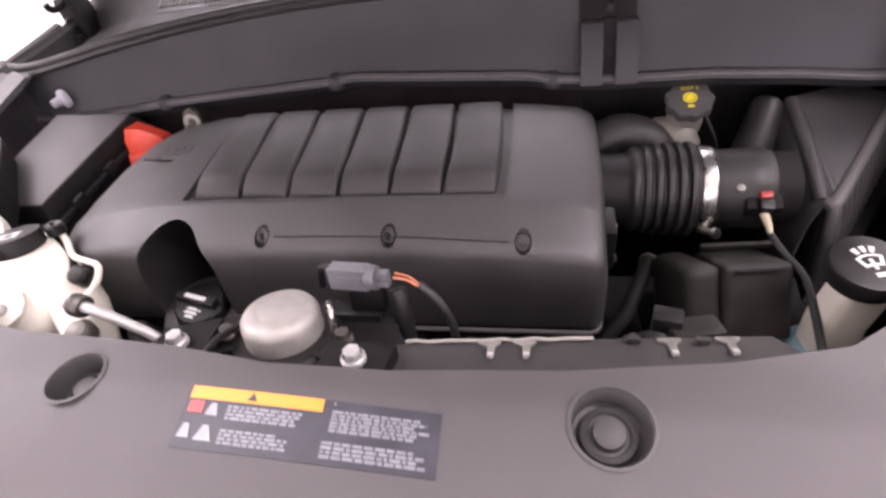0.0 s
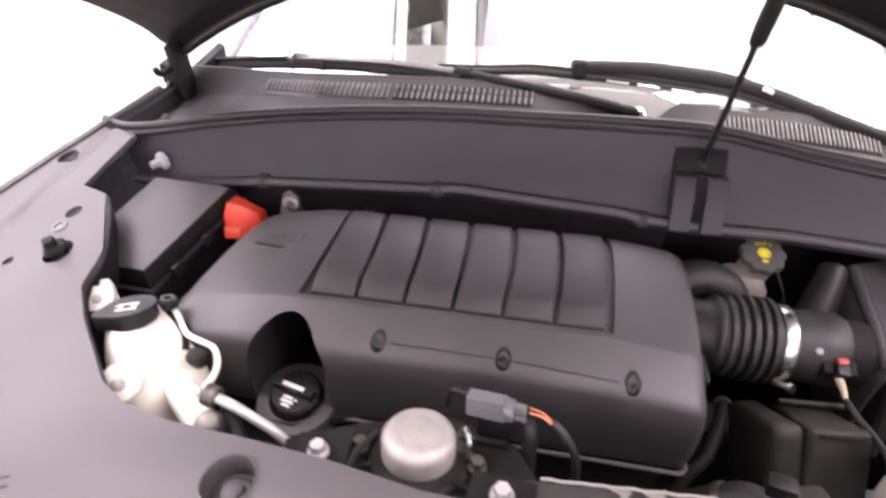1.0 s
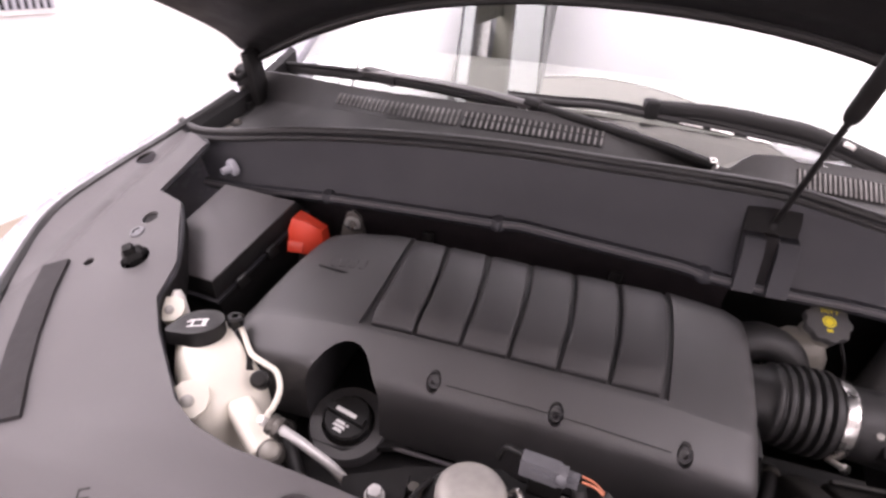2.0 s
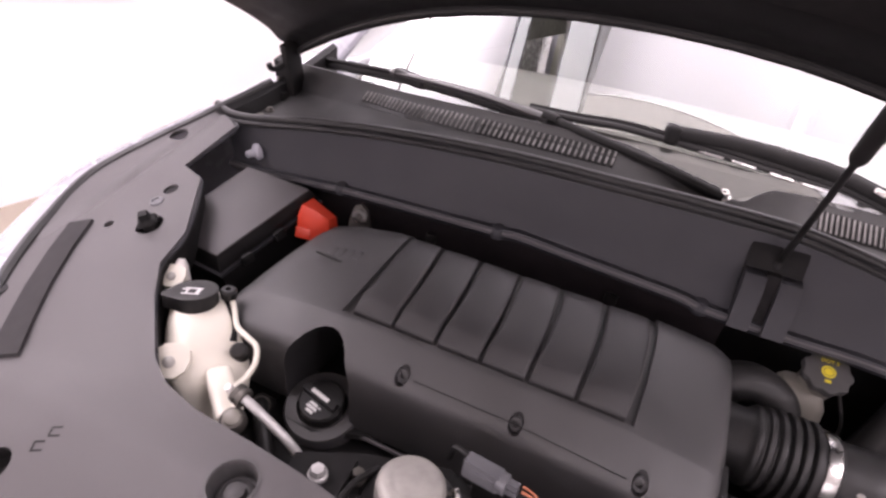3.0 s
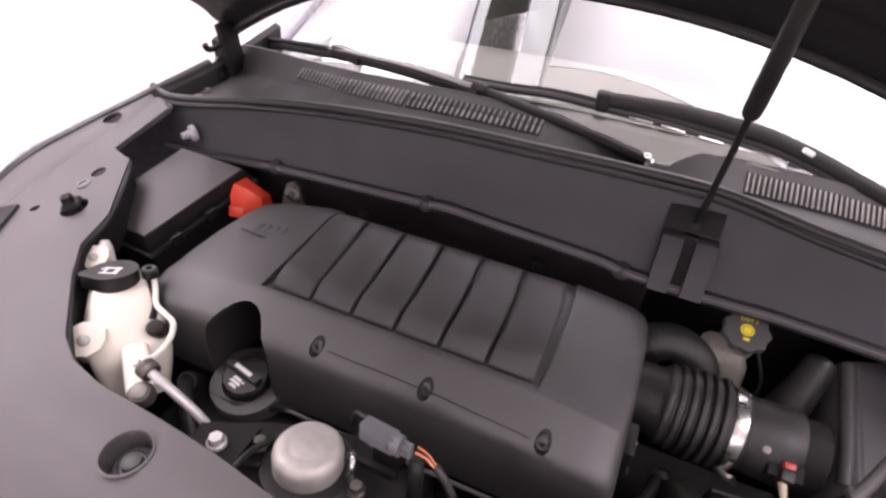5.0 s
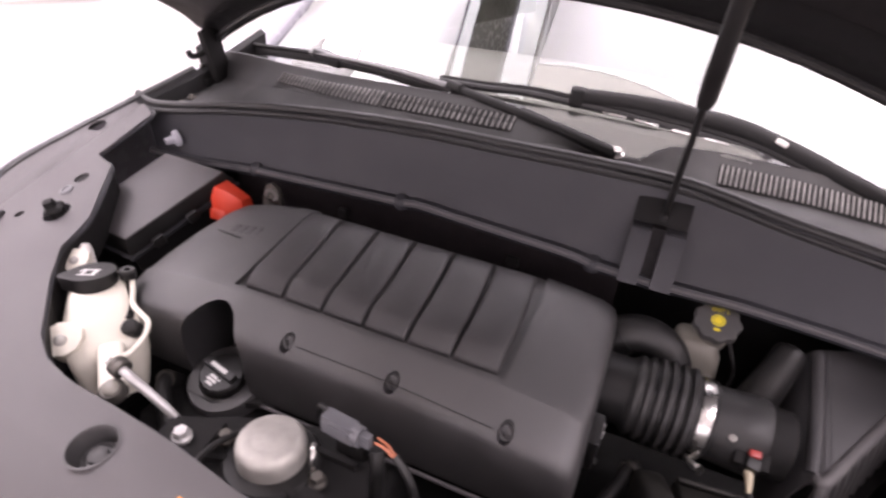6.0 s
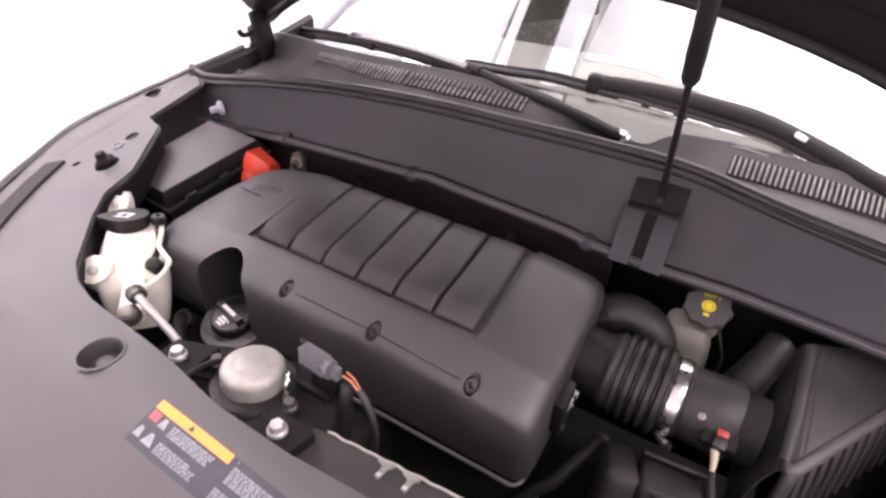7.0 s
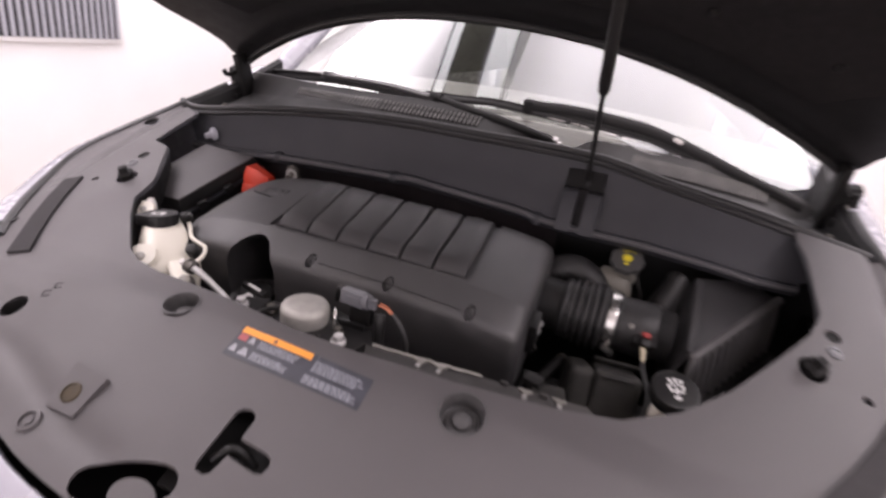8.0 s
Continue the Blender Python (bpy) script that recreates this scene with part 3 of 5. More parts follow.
    skew = 0.22 * (y - 0.69) * min(1, max(0, (-x - 0.25) / 0.2))
    inset = interp(x, [(-0.488, 0.020), (-0.486, 0.011), (-0.481, 0.004), (-0.47, 0.0), (0.235, 0.0), (0.248, 0.004), (0.255, 0.016)])
    yy = y + (inset if y < 0.7 else -inset)
    return Vector((x + skew, yy, z - drop(x) * f))


def HOLE(x):
    """The pose of an oval bolt hole on the cover's front."""
    side, up, n = Vector((1, 0, 0)), Vector((0, 0.42, 0.907)), Vector((0, -0.907, 0.42))
    up_slope = interp(x, [(-0.01, 1.0), (0.157, 0.3)])
    p = Vector((x, 0.598 + 0.010 * up_slope, 0.997 + 0.008 * up_slope))
    return Matrix(((side.x, up.x, n.x, p.x), (side.y, up.y, n.y, p.y), (side.z, up.z, n.z, p.z), (0, 0, 0, 1))) @ Matrix.Diagonal((0.86, 1.3, 1, 1))


def make_engine_cover():
    t = thing("engine_cover", (-0.12, 0.75, 0.9), "satin dark grey plastic engine cover with six raised ribs", "engine cover")
    xs = [-0.488, -0.4875, -0.4855, -0.4825, -0.478, -0.468, -0.45, -0.42, -0.38, -0.34, -0.29, -0.24, -0.18, -0.12, -0.06, 0, 0.06, 0.12, 0.15, 0.18, 0.205, 0.225, 0.238, 0.246, 0.251, 0.254, 0.255]
    bm = loft(bm_new(), [[cover_point(x, y, z) for y, z in PROFILE] for x in xs], closed=True, caps=True)
    body = part("body", bm, COVER, t, angle=40)
    arch = [(-0.058, -0.3), (0.056, -0.3), (0.056, -0.055)] + [(-0.001 + 0.057 * math.cos(w), -0.055 + 0.067 * math.sin(w)) for w in [math.pi * k / 14 for k in range(1, 14)]] + [(-0.058, -0.055)]
    loc = BASE[t]
    c = solid("cutter", prism(bm_new(), arch, Matrix.Translation((-0.301, 0.60, 1.006)) @ rot(90, 0, 0), -0.20, 0.1), COVER)
    c.data.transform(Matrix.Translation(-loc))
    c.parent = t
    cs = [c]
    for x in (-0.173, -0.006, 0.157):
        k = solid("cutter", lathe(bm_new(), [(0, -0.02), (0.0115, -0.02), (0.0115, 0.03), (0, 0.03)], HOLE(x), 24), COVER)
        k.data.transform(Matrix.Translation(-loc))
        k.parent = t
        cs.append(k)
    rows = []
    for k in range(13):
        y = 0.6585 + 0.245 * k / 12
        z = interp(y, PROFILE[6:18])
        line = [cover_point(-0.304 + 0.4365 * j / 24 + 0.0055 * math.sin(math.pi * k / 12), y, z) for j in range(25)]
        rows.append([p + Vector((0, 0, -0.0085)) for p in line] + [p + Vector((0, 0, 0.05)) for p in line[::-1]])
    k = solid("cutter", loft(bm_new(), rows, closed=True, caps=True), COVER)
    k.data.transform(Matrix.Translation(-loc))
    k.parent = t
    cs.append(k)
    cut(body, cs)
    for x in (-0.173, -0.006, 0.157):
        part("bolt_sleeve", lathe(bm_new(), [(0, -0.010), (0.0045, -0.010), (0.0045, -0.004), (0.007, -0.005), (0.008, -0.0035), (0.0090, -0.0032), (0.0096, -0.005), (0.0098, -0.015)], HOLE(x) @ Matrix.Diagonal((1, 0.80, 1, 1)), 24), COVER, t)
        part("hole_floor", lathe(bm_new(), [(0, -0.012), (0.0125, -0.012), (0.0125, -0.016), (0, -0.016)], HOLE(x), 24), BLACK, t)
    # six ribs, each a raised pillow
    edges = [-0.291 + 0.0693 * i for i in range(7)]
    for i in range(6):
        a, b = edges[i] + 0.0034, edges[i + 1] - 0.0034
        rows = []
        for v, h in ((0, -0.011), (0.0, 0.001), (0.010, 0.0035), (0.075, 0.0130), (0.10, 0.0148), (0.14, 0.0158), (0.3, 0.0165), (0.6, 0.0155), (0.80, 0.0130), (0.93, 0.0085), (0.985, 0.002), (1.0, -0.012)):
            y = 0.666 + 0.182 * v
            z = interp(y, PROFILE[6:18])
            bow = 0.022 * math.sin(math.pi * min(1, v * 1.1))
            rows.append([cover_point(x + bow * 0.25, y, z) + Vector((0, 0, h - d)) for x, d in ((a, h + 0.011 if h > 0 else 0), (a, 0.003), (a + 0.004, 0.0004), ((a + b) / 2, 0), (b - 0.004, 0.0004), (b, 0.003), (b, h + 0.011 if h > 0 else 0))])
        part("rib", loft(bm_new(), rows), RIB, t, angle=60)
    # black sheet across the arch's back stands in for its deep shade
    part("recess_shade_sheet", bevel(box(bm_new(), (-0.301, 0.796, 0.93), (0.125, 0.006, 0.15)), 0.002), BLACK_MATT, t)
    seam = [HOLE(x) @ Vector((0, 0, -0.0005)) for x in (-0.155, -0.1, -0.04, 0.02, 0.08, 0.14)]
    part("seam", tube(bm_new(), seam, 0.0008, 6, 2), BLACK, t)
    rim = [cover_point(x, 0.606, 0.8665) + Vector((0, -0.004, -0.001)) for x in (-0.26, -0.1, 0.05, 0.2, 0.245)] + [cover_point(0.252, y, 0.866) for y in (0.63, 0.68)]
    # paler than the cover: the light the lower lip catches, put into colour
    part("rim", tube(bm_new(), rim, 0.0032, 8, 3), SHIELD, t)
    # raised letters, too worn to read, over a moulded line
    for k, (du, w) in enumerate(((0.0, 0.012), (0.017, 0.012), (0.034, 0.012), (0.052, 0.010))):
        x = -0.405 + du
        z = interp(0.765, PROFILE[6:17])
        part("badge_letter", bevel(box(bm_new(), cover_point(x, 0.765, z) + Vector((0, 0, 0.0006)), (w, 0.020, 0.002), rot(19, 0, 0)), 0.0006), COVER, t)
    part("badge_line", bevel(box(bm_new(), cover_point(-0.378, 0.745, interp(0.745, PROFILE[6:17])) + Vector((0, 0, 0.0006)), (0.085, 0.003, 0.002), rot(19, 3, 0)), 0.0006), BLACK, t)
    return t


make_engine_cover()


# ---- hood ----
def make_hood():
    t = thing("hood", (0, 1.2, 1.3), "raised hood with a black underside and fibre liner", "hood")
    hinge, tilt = Vector((0, 1.22, 1.24)), 45
    m = Matrix.Translation(hinge) @ rot(-tilt, 0, 0) @ Matrix.Translation(-hinge)

    def p(u, v, lift=0.0):
        """u across from -1 to 1; v from the rear edge (0) to the nose (1), as the hood lies when shut."""
        rear = 0.932 + 0.268 * abs(u) ** 2.2
        half = interp(v, [(0, 0.80), (0.1, 0.815), (0.2, 0.845), (0.33, 0.90), (0.45, 0.925), (0.6, 0.89), (0.8, 0.80), (1.0, 0.70)])
        front = 0.10 + 0.36 * abs(u) ** 2.5
        y = rear + (front - rear) * v
        x = u * half
        return m @ Vector((x, y, 1.282 - 0.055 * x * x - 0.25 * v ** 1.5 + lift))
    us = [i / 24 * 2 - 1 for i in range(25)]
    vs = [j / 20 for j in range(21)]
    part("outer_panel", thick(loft(bm_new(), [[p(u, v, 0.012) for u in us] for v in vs]), 0.002), PAINT, t)
    part("inner_frame", thick(loft(bm_new(), [[p(u * 0.992, 0.006 + v * 0.988, -0.010 + 0.012 * (abs(u) ** 12) - 0.008 * math.exp(-((v - 0.09) / 0.03) ** 2)) for u in us] for v in [j / 60 for j in range(61)]]), 0.002), DARK_PAINT, t)
    part("liner", thick(loft(bm_new(), [[p(u * (0.78 + 0.08 * math.sin(math.pi * v)), 0.16 + v * 0.76, -0.026 + 0.010 * (abs(u) ** 10) + 0.008 * (abs(2 * v - 1) ** 14)) for u in us] for v in [j / 30 for j in range(31)]]), 0.006), LINER, t, "black fibre hood liner")
    for k in range(-3, 4):
        q = p(k * 0.24, 0.23 + 0.02 * abs(k), -0.034)
        part("liner_clip", lathe(bm_new(), [(0, -0.004), (0.008, -0.003), (0.009, 0.003), (0, 0.004)], Matrix.Translation(q) @ rot(-tilt, 0, 0), 16), BLACK, t)
    part("edge_seal", tube(bm_new(), [p(u * 0.985, 0.03, -0.016) for u in us], 0.007, 8, 3), RUBBER, t)
    for s in (-1, 1):
        bm = box(bm_new(), (s * 0.780, 1.168, 1.230), (0.018, 0.050, 0.15), rot(18, 0, 0))
        box(bm, (s * 0.80, 1.195, 1.175), (0.03, 0.12, 0.02))
        part("hinge_arm", bevel(bm, 0.003), BLACK_MATT, t)
        part("hinge_plate", bevel(box(bm_new(), (s * 0.812, 1.185, 1.205), (0.05, 0.030, 0.11), rot(22, s * -8, 0)), 0.008, 3), BLACK_MATT, t)
        part("hinge_hook", tube(bm_new(), [(s * 0.784, 1.15, 1.258), (s * 0.797, 1.126, 1.241), (s * 0.802, 1.112, 1.241), (s * 0.804, 1.106, 1.251)], 0.007, 8), BLACK_MATT, t)
        part("hinge_bolt", lathe(bm_new(), [(0, 0.006), (0.008, 0.006), (0.008, 0), (0, 0)], along((s * 0.806, 1.15, 1.21), (s * 0.9, 1.15, 1.21)), 6), DULL_STEEL, t)
    return t


make_hood()


# ---- gas prop and its holder ----
def make_prop():
    a, d = Vector((0.277, 0.972, 1.176)), Vector((-0.012, -0.49, 0.872)).normalized()
    t = thing("gas_prop", a, "black gas prop holding the hood open", "gas prop")
    part("rod", lathe(bm_new(), [(0, 0), (0.0048, 0.002), (0.0048, 0.24), (0, 0.24)], along(a, a + d), 16), BLACK, t)
    part("sleeve", lathe(bm_new(), [(0, 0.236), (0.0095, 0.236), (0.0115, 0.242), (0.0122, 0.275), (0.0112, 0.36), (0.0112, 0.80), (0.009, 0.81), (0, 0.81)], along(a, a + d), 24), BLACK, t)
    part("ball_socket", lathe(bm_new(), [(0, -0.012), (0.008, -0.010), (0.010, 0), (0.008, 0.014), (0.0055, 0.02), (0, 0.02)], along(a, a + d), 16), RUBBER, t)
    h = thing("prop_holder", (0.28, 0.95, 1.1), "dark grey plastic bracket at the foot of the prop", "bracket")
    lift = Matrix(((0, 0, 1, 0), (1, 0, 0, 0), (0, 1, 0, 0), (0, 0, 0, 1)))
    part("backplate", bevel(prism(bm_new(), [(0.930, 1.090), (0.968, 1.086), (1.014, 1.206), (0.976, 1.211), (0.966, 1.199)], Matrix.Translation((0.274, 0, 0)) @ lift, -0.041, 0.041), 0.004), BLACK_MATT, h)
    # black insert fills the gap between the cheeks in place of its shade
    part("slot", prism(bm_new(), [(0.921, 1.086), (0.951, 1.086), (0.970, 1.175), (0.941, 1.175)], Matrix.Translation((0.275, 0, 0)) @ lift, -0.0098, 0.0098), LINER, h)
    for s in (-1, 1):
        prof = [(0.906, 1.088), (0.951, 1.084), (0.973, 1.168), (0.959, 1.174), (0.937, 1.170), (0.925, 1.154)]
        part("cheek", bevel(prism(bm_new(), prof, Matrix.Translation((0.275 + s * 0.0252, 0, 0)) @ lift, -0.0158, 0.0158), 0.004, 3), COWL, h)


make_prop()


# ---- wipers ----
# paler than the arm's black: light on the outer half put into colour
ARM_LIT = mat("lit_arm_paint", (0.055, 0.052, 0.052), 0.35, vary=0.1, bump=0.05)


def make_wipers():
    g = "windscreen wipers"
    t = thing("wiper", (0.18, 1.054, 1.236), "black wiper arm and blade with a bare pivot nut", "wiper", g)
    arm = [(0.18, 1.056, 1.240), (0.08, 1.075, 1.256), (-0.05, 1.103, 1.270), (-0.15, 1.124, 1.280), (-0.30, 1.160, 1.286), (-0.45, 1.205, 1.280), (-0.56, 1.240, 1.272)]
    part("arm", tube(bm_new(), arm[:4], lambda u: 0.0165 - 0.002 * u, 12, 5, 0.75), BLACK_MATT, t)
    part("arm_channel", tube(bm_new(), arm[3:], lambda u: 0.0145 - 0.004 * u, 12, 5, 0.6), ARM_LIT, t, "arm channel in a paler grey for the light on it")
    part("arm_joint", tube(bm_new(), [(-0.135, 1.120, 1.281), (-0.165, 1.128, 1.284)], 0.0152, 10, 3, 0.8), BLACK_MATT, t)
    blade = [(-0.18, 1.150, 1.268), (-0.35, 1.190, 1.272), (-0.50, 1.228, 1.266), (-0.65, 1.275, 1.252), (-0.79, 1.325, 1.236)]
    part("blade", tube(bm_new(), blade, 0.0095, 8, 5, 1.3), RUBBER, t)
    part("blade_frame", tube(bm_new(), [Vector(p) + Vector((0, -0.010, 0.012)) for p in blade], 0.0055, 6, 5), BLACK_MATT, t)
    part("blade_clip", bevel(box(bm_new(), (-0.505, 1.229, 1.270), (0.088, 0.030, 0.026), rot(0, 4, -15)), 0.006, 3), BLACK, t)
    # shiny strips stand in for the bright gaps along the blade
    for x in (-0.74, -0.66, -0.60, -0.42, -0.36):
        part("blade_gap_strip", tube(bm_new(), [curve_at(blade, x + d) + Vector((0, -0.010, 0.001)) for d in (-0.020, 0, 0.020)], 0.0019, 6, 3), STEEL, t, "bright strip standing in for light through the blade")
    bm = lathe(bm_new(), [(0, 0.006), (0.0032, 0.006), (0.0034, 0.011), (0.006, 0.011), (0.009, 0.007), (0.0095, 0.002), (0.0125, 0.0), (0, -0.004)], along((0.178, 1.056, 1.243), (0.178, 1.024, 1.301)), 12)
    part("pivot_nut", bm, STEEL, t, "bare steel pivot nut")
    t = thing("wiper", (0.7, 1.36, 1.2), "long black wiper arm and blade across the glass", "wiper", g)
    arm = [(0.062, 1.207, 1.292), (0.20, 1.227, 1.294), (0.30, 1.245, 1.286), (0.375, 1.261, 1.276), (0.48, 1.262, 1.250), (0.572, 1.253, 1.222), (0.66, 1.25, 1.196), (0.75, 1.25, 1.168)]
    part("arm", tube(bm_new(), arm, lambda u: 0.019 + 0.003 * math.sin(math.pi * u), 12, 5, 0.95), BLACK_MATT, t)
    part("arm_cap", bevel(box(bm_new(), (0.072, 1.208, 1.292), (0.030, 0.040, 0.038), rot(0, 0, 8)), 0.010, 3), BLACK_MATT, t)
    blade = [(-0.213, 1.196, 1.275), (-0.11, 1.190, 1.279), (-0.026, 1.190, 1.285), (0.06, 1.196, 1.282), (0.2, 1.205, 1.274), (0.375, 1.236, 1.254), (0.48, 1.238, 1.229), (0.58, 1.235, 1.200), (0.68, 1.235, 1.172)]
    part("blade", tube(bm_new(), blade, 0.006, 8, 5, 1.2), RUBBER, t)
    part("blade_frame", tube(bm_new(), [Vector(p) + Vector((0, 0.006, 0.008)) for p in blade], lambda u: 0.004 + 0.004 * min(1, u * 2), 6, 5), BLACK_MATT, t)
    # here too, bright strips take the place of light between blade and arm
    for x in (0.15, 0.21, 0.28, 0.34):
        part("blade_gap_strip", tube(bm_new(), [curve_at(blade, x + d) + Vector((0, -0.008, -0.002)) for d in (-0.022, 0, 0.022)], 0.0022, 6, 3), STEEL, t, "bright strip standing in for light through the blade")
    part("washer_jet", bevel(box(bm_new(), (0.447, 1.244, 1.272), (0.022, 0.010, 0.010), rot(0, 20, 20)), 0.003), WHITE, t, "white plastic washer jet")


make_wipers()


# ---- fuse box ----
def make_fuse_box():
    t = thing("fuse_box", (-0.60, 0.78, 0.95), "black fuse box with a smooth dark grey lid", "fuse box")
    lid = [(-0.684, 0.718, 1.000), (-0.586, 0.701, 1.008), (-0.544, 0.905, 1.082), (-0.698, 0.912, 1.084), (-0.716, 0.800, 1.042)]
    c = sum((Vector(p) for p in lid), Vector()) / 5
    nrm = Vector((0.02, -0.38, 0.92))

    def skin(steps):
        return loft(bm_new(), [[c + (Vector(p) - c) * s + nrm * h for p in lid] for s, h in steps], closed=True, caps=True)
    part("lid", bevel(skin(((1.0, -0.006), (1.0, 0.0), (0.9, 0.002))), 0.002, 2, 20), SHIELD, t, "smooth dark grey lid")
    part("lid_skirt", bevel(skin(((1.10, -0.034), (1.10, -0.026), (1.07, -0.018), (1.01, -0.003), (0.95, -0.003))), 0.003, 2, 20), BLACK_MATT, t)
    part("flange", bevel(skin(((1.13, -0.046), (1.15, -0.044), (1.15, -0.038), (1.08, -0.036))), 0.002, 2, 20), COWL, t)
    part("base", bevel(skin(((1.10, -0.15), (1.10, -0.052), (1.08, -0.044))), 0.003), BLACK_MATT, t)
    for k, u in enumerate((0.25, 0.6)):
        q = Vector(lid[1]).lerp(Vector(lid[2]), u) + Vector((0.016, -0.004, -0.036))
        part("latch", bevel(box(bm_new(), q, (0.010, 0.022, 0.02), rot(25, 0, -23)), 0.002), BLACK, t)
    t2 = thing("terminal_cover", (-0.515, 0.893, 1.02), "bright red plastic cover on the battery terminal", "terminal cover")
    m = Matrix.Translation((-0.506, 0.884, 1.037)) @ rot(0, 0, 8) @ Matrix.Diagonal((0.90, 0.92, 0.96, 1))
    body = [(-0.032, -0.027), (0.004, -0.031), (0.036, -0.016), (0.040, 0.018), (-0.029, 0.025)]
    bm = bm_new()
    lo = [m @ Vector((x, y, -0.036)) for x, y in body]
    mid = [m @ Vector((x, y, 0.012 - 0.55 * max(0, x))) for x, y in body]
    hi = [m @ Vector((x * 0.86 + 0.002, y * 0.86, 0.034 - 0.62 * max(0, x))) for x, y in body]
    loft(bm, [lo, mid, hi], closed=True, caps=True)
    part("cap", bevel(bm, 0.006, 4), RED, t2)
    part("flap", bevel(box(bm_new(), m @ Vector((-0.016, -0.0315, -0.022)), (0.030, 0.006, 0.022), rot(-12, 0, 10)), 0.002), RED, t2)
    part("foot", bevel(box(bm_new(), (-0.495, 0.897, 0.955), (0.06, 0.045, 0.09)), 0.004), BLACK, t2)
    t3 = thing("lifting_eye", (-0.455, 0.905, 1.02), "grey steel lifting eye behind the engine cover", "lifting eye")
    out = [(-0.022, -0.05), (0.026, -0.05), (0.016, 0.0), (0.010, 0.022), (0.0, 0.030), (-0.010, 0.024), (-0.016, 0.0)]
    m = Matrix.Translation((-0.424, 0.908, 1.050)) @ rot(90, 0, 0) @ Matrix.Diagonal((1.35, 1.25, 1, 1))
    part("plate", bevel(prism(bm_new(), out, m, -0.004, 0.004), 0.0015), DULL_STEEL, t3)
    part("eye", lathe(bm_new(), [(0.006, 0.0045), (0.011, 0.0045), (0.012, 0.007), (0.006, 0.007), (0.006, 0.0045)], m @ Matrix.Translation((0, 0.010, 0)), 20), STEEL, t3)


make_fuse_box()


# ---- coolant bottle ----
def ring_loft(bm, rings):
    """Rings of (centre, half length x, half length y, turn), rounded like a bottle."""
    rows = []
    for c, a, b, turn in rings:
        row = []
        for k in range(28):
            w = 2 * math.pi * k / 28
            ca, sa = math.cos(w), math.sin(w)
            x = a * math.copysign(abs(ca) ** 0.5, ca)
            y = b * math.copysign(abs(sa) ** 0.5, sa)
            row.append(Vector(c) + Vector((x * math.cos(turn) - y * math.sin(turn), x * math.sin(turn) + y * math.cos(turn), 0)))
        rows.append(row)
    return loft(bm, rows, closed=True, caps=True)


def make_coolant_bottle():
    t = thing("coolant_bottle", (-0.46, 0.53, 0.86), "milky white coolant bottle with a black screw cap", "bottle")
    tr = radians(-35)
    rings = [((-0.458, 0.547, 0.86), 0.045, 0.044, tr), ((-0.458, 0.546, 0.90), 0.052, 0.051, tr), ((-0.459, 0.546, 0.93), 0.056, 0.055, tr), ((-0.463, 0.547, 0.948), 0.056, 0.055, tr), ((-0.475, 0.556, 0.966), 0.053, 0.051, tr), ((-0.492, 0.569, 0.984), 0.046, 0.043, tr), ((-0.511, 0.584, 1.003), 0.038, 0.035, tr)]
    part("tank", ring_loft(bm_new(), rings), NATURAL, t, angle=60)
    turn = Matrix.Translation((-0.518, 0.584, 1.006)) @ rot(-4, -6, 0)
    outline = [(0.0345 * math.cos(w), 0.0345 * math.sin(w)) for w in [2 * math.pi * k / 40 for k in range(40)]]
    outline = [(x * (1 + 0.32 * math.exp(-((math.atan2(y, x) + 2.3) / 0.35) ** 2)), y * (1 + 0.32 * math.exp(-((math.atan2(y, x) + 2.3) / 0.35) ** 2))) for x, y in outline]
    cap = part("cap", bevel(prism(bm_new(), outline, turn, -0.004, 0.0165), 0.004, 3, 50), BLACK, t, "black screw cap with a white symbol")
    part("cap_skirt", lathe(bm_new(), [(0.029, -0.016), (0.033, -0.014), (0.0335, -0.002), (0.029, -0.002)], turn, 40), BLACK_MATT, t)
    m = turn @ Matrix.Translation((0.002, -0.004, 0.0167)) @ rot(0, 0, 24)
    bm = bm_new()
    for x0, x1, y0, y1 in ((-0.014, 0.012, 0.007, 0.0105), (-0.014, 0.012, -0.0105, -0.0075), (-0.010, -0.007, -0.008, 0.0075), (0.005, 0.011, -0.008, 0.0075), (-0.017, -0.012, 0.003, 0.006)):
        prism(bm, [(x0, y0), (x1, y0), (x1, y1), (x0, y1)], m, 0.0, 0.0006)
    part("symbol", bm, WHITE_PRINT, cap)
    part("hinge_ear", lathe(bm_new(), [(0.005, -0.008), (0.012, -0.008), (0.013, 0.004), (0.010, 0.007), (0.005, 0.007), (0.005, -0.008)], Matrix.Translation((-0.484, 0.618, 1.014)), 20), BLACK, t)
    # fixing tabs: one over the deck's edge, one beside the cap
    for p, k in (((-0.472, 0.491, 0.972), 0.86), ((-0.592, 0.611, 1.007), 0.68)):
        m = along(p, Vector(p) + Vector((0.28, -0.50, 0.80))) @ rot(0, 0, 20) @ Matrix.Scale(k, 4)
        tab = part("lug_tab", bevel(prism(bm_new(), [(0.031 * math.cos(w) * (1.1 if math.sin(w) > 0.3 else 1), 0.030 * math.sin(w)) for w in [2 * math.pi * (q + 0.5) / 10 for q in range(10)]], m, -0.040, 0.004), 0.006, 3, 50), NATURAL, t)
        part("bolt_head", lathe(bm_new(), [(0, 0.0052), (0.0075, 0.0052), (0.0098, 0.0036), (0.0098, -0.002), (0, -0.002)], m @ Matrix.Translation((-0.002, -0.002, 0.003)), 20), ALU, tab, "grey bolt head")
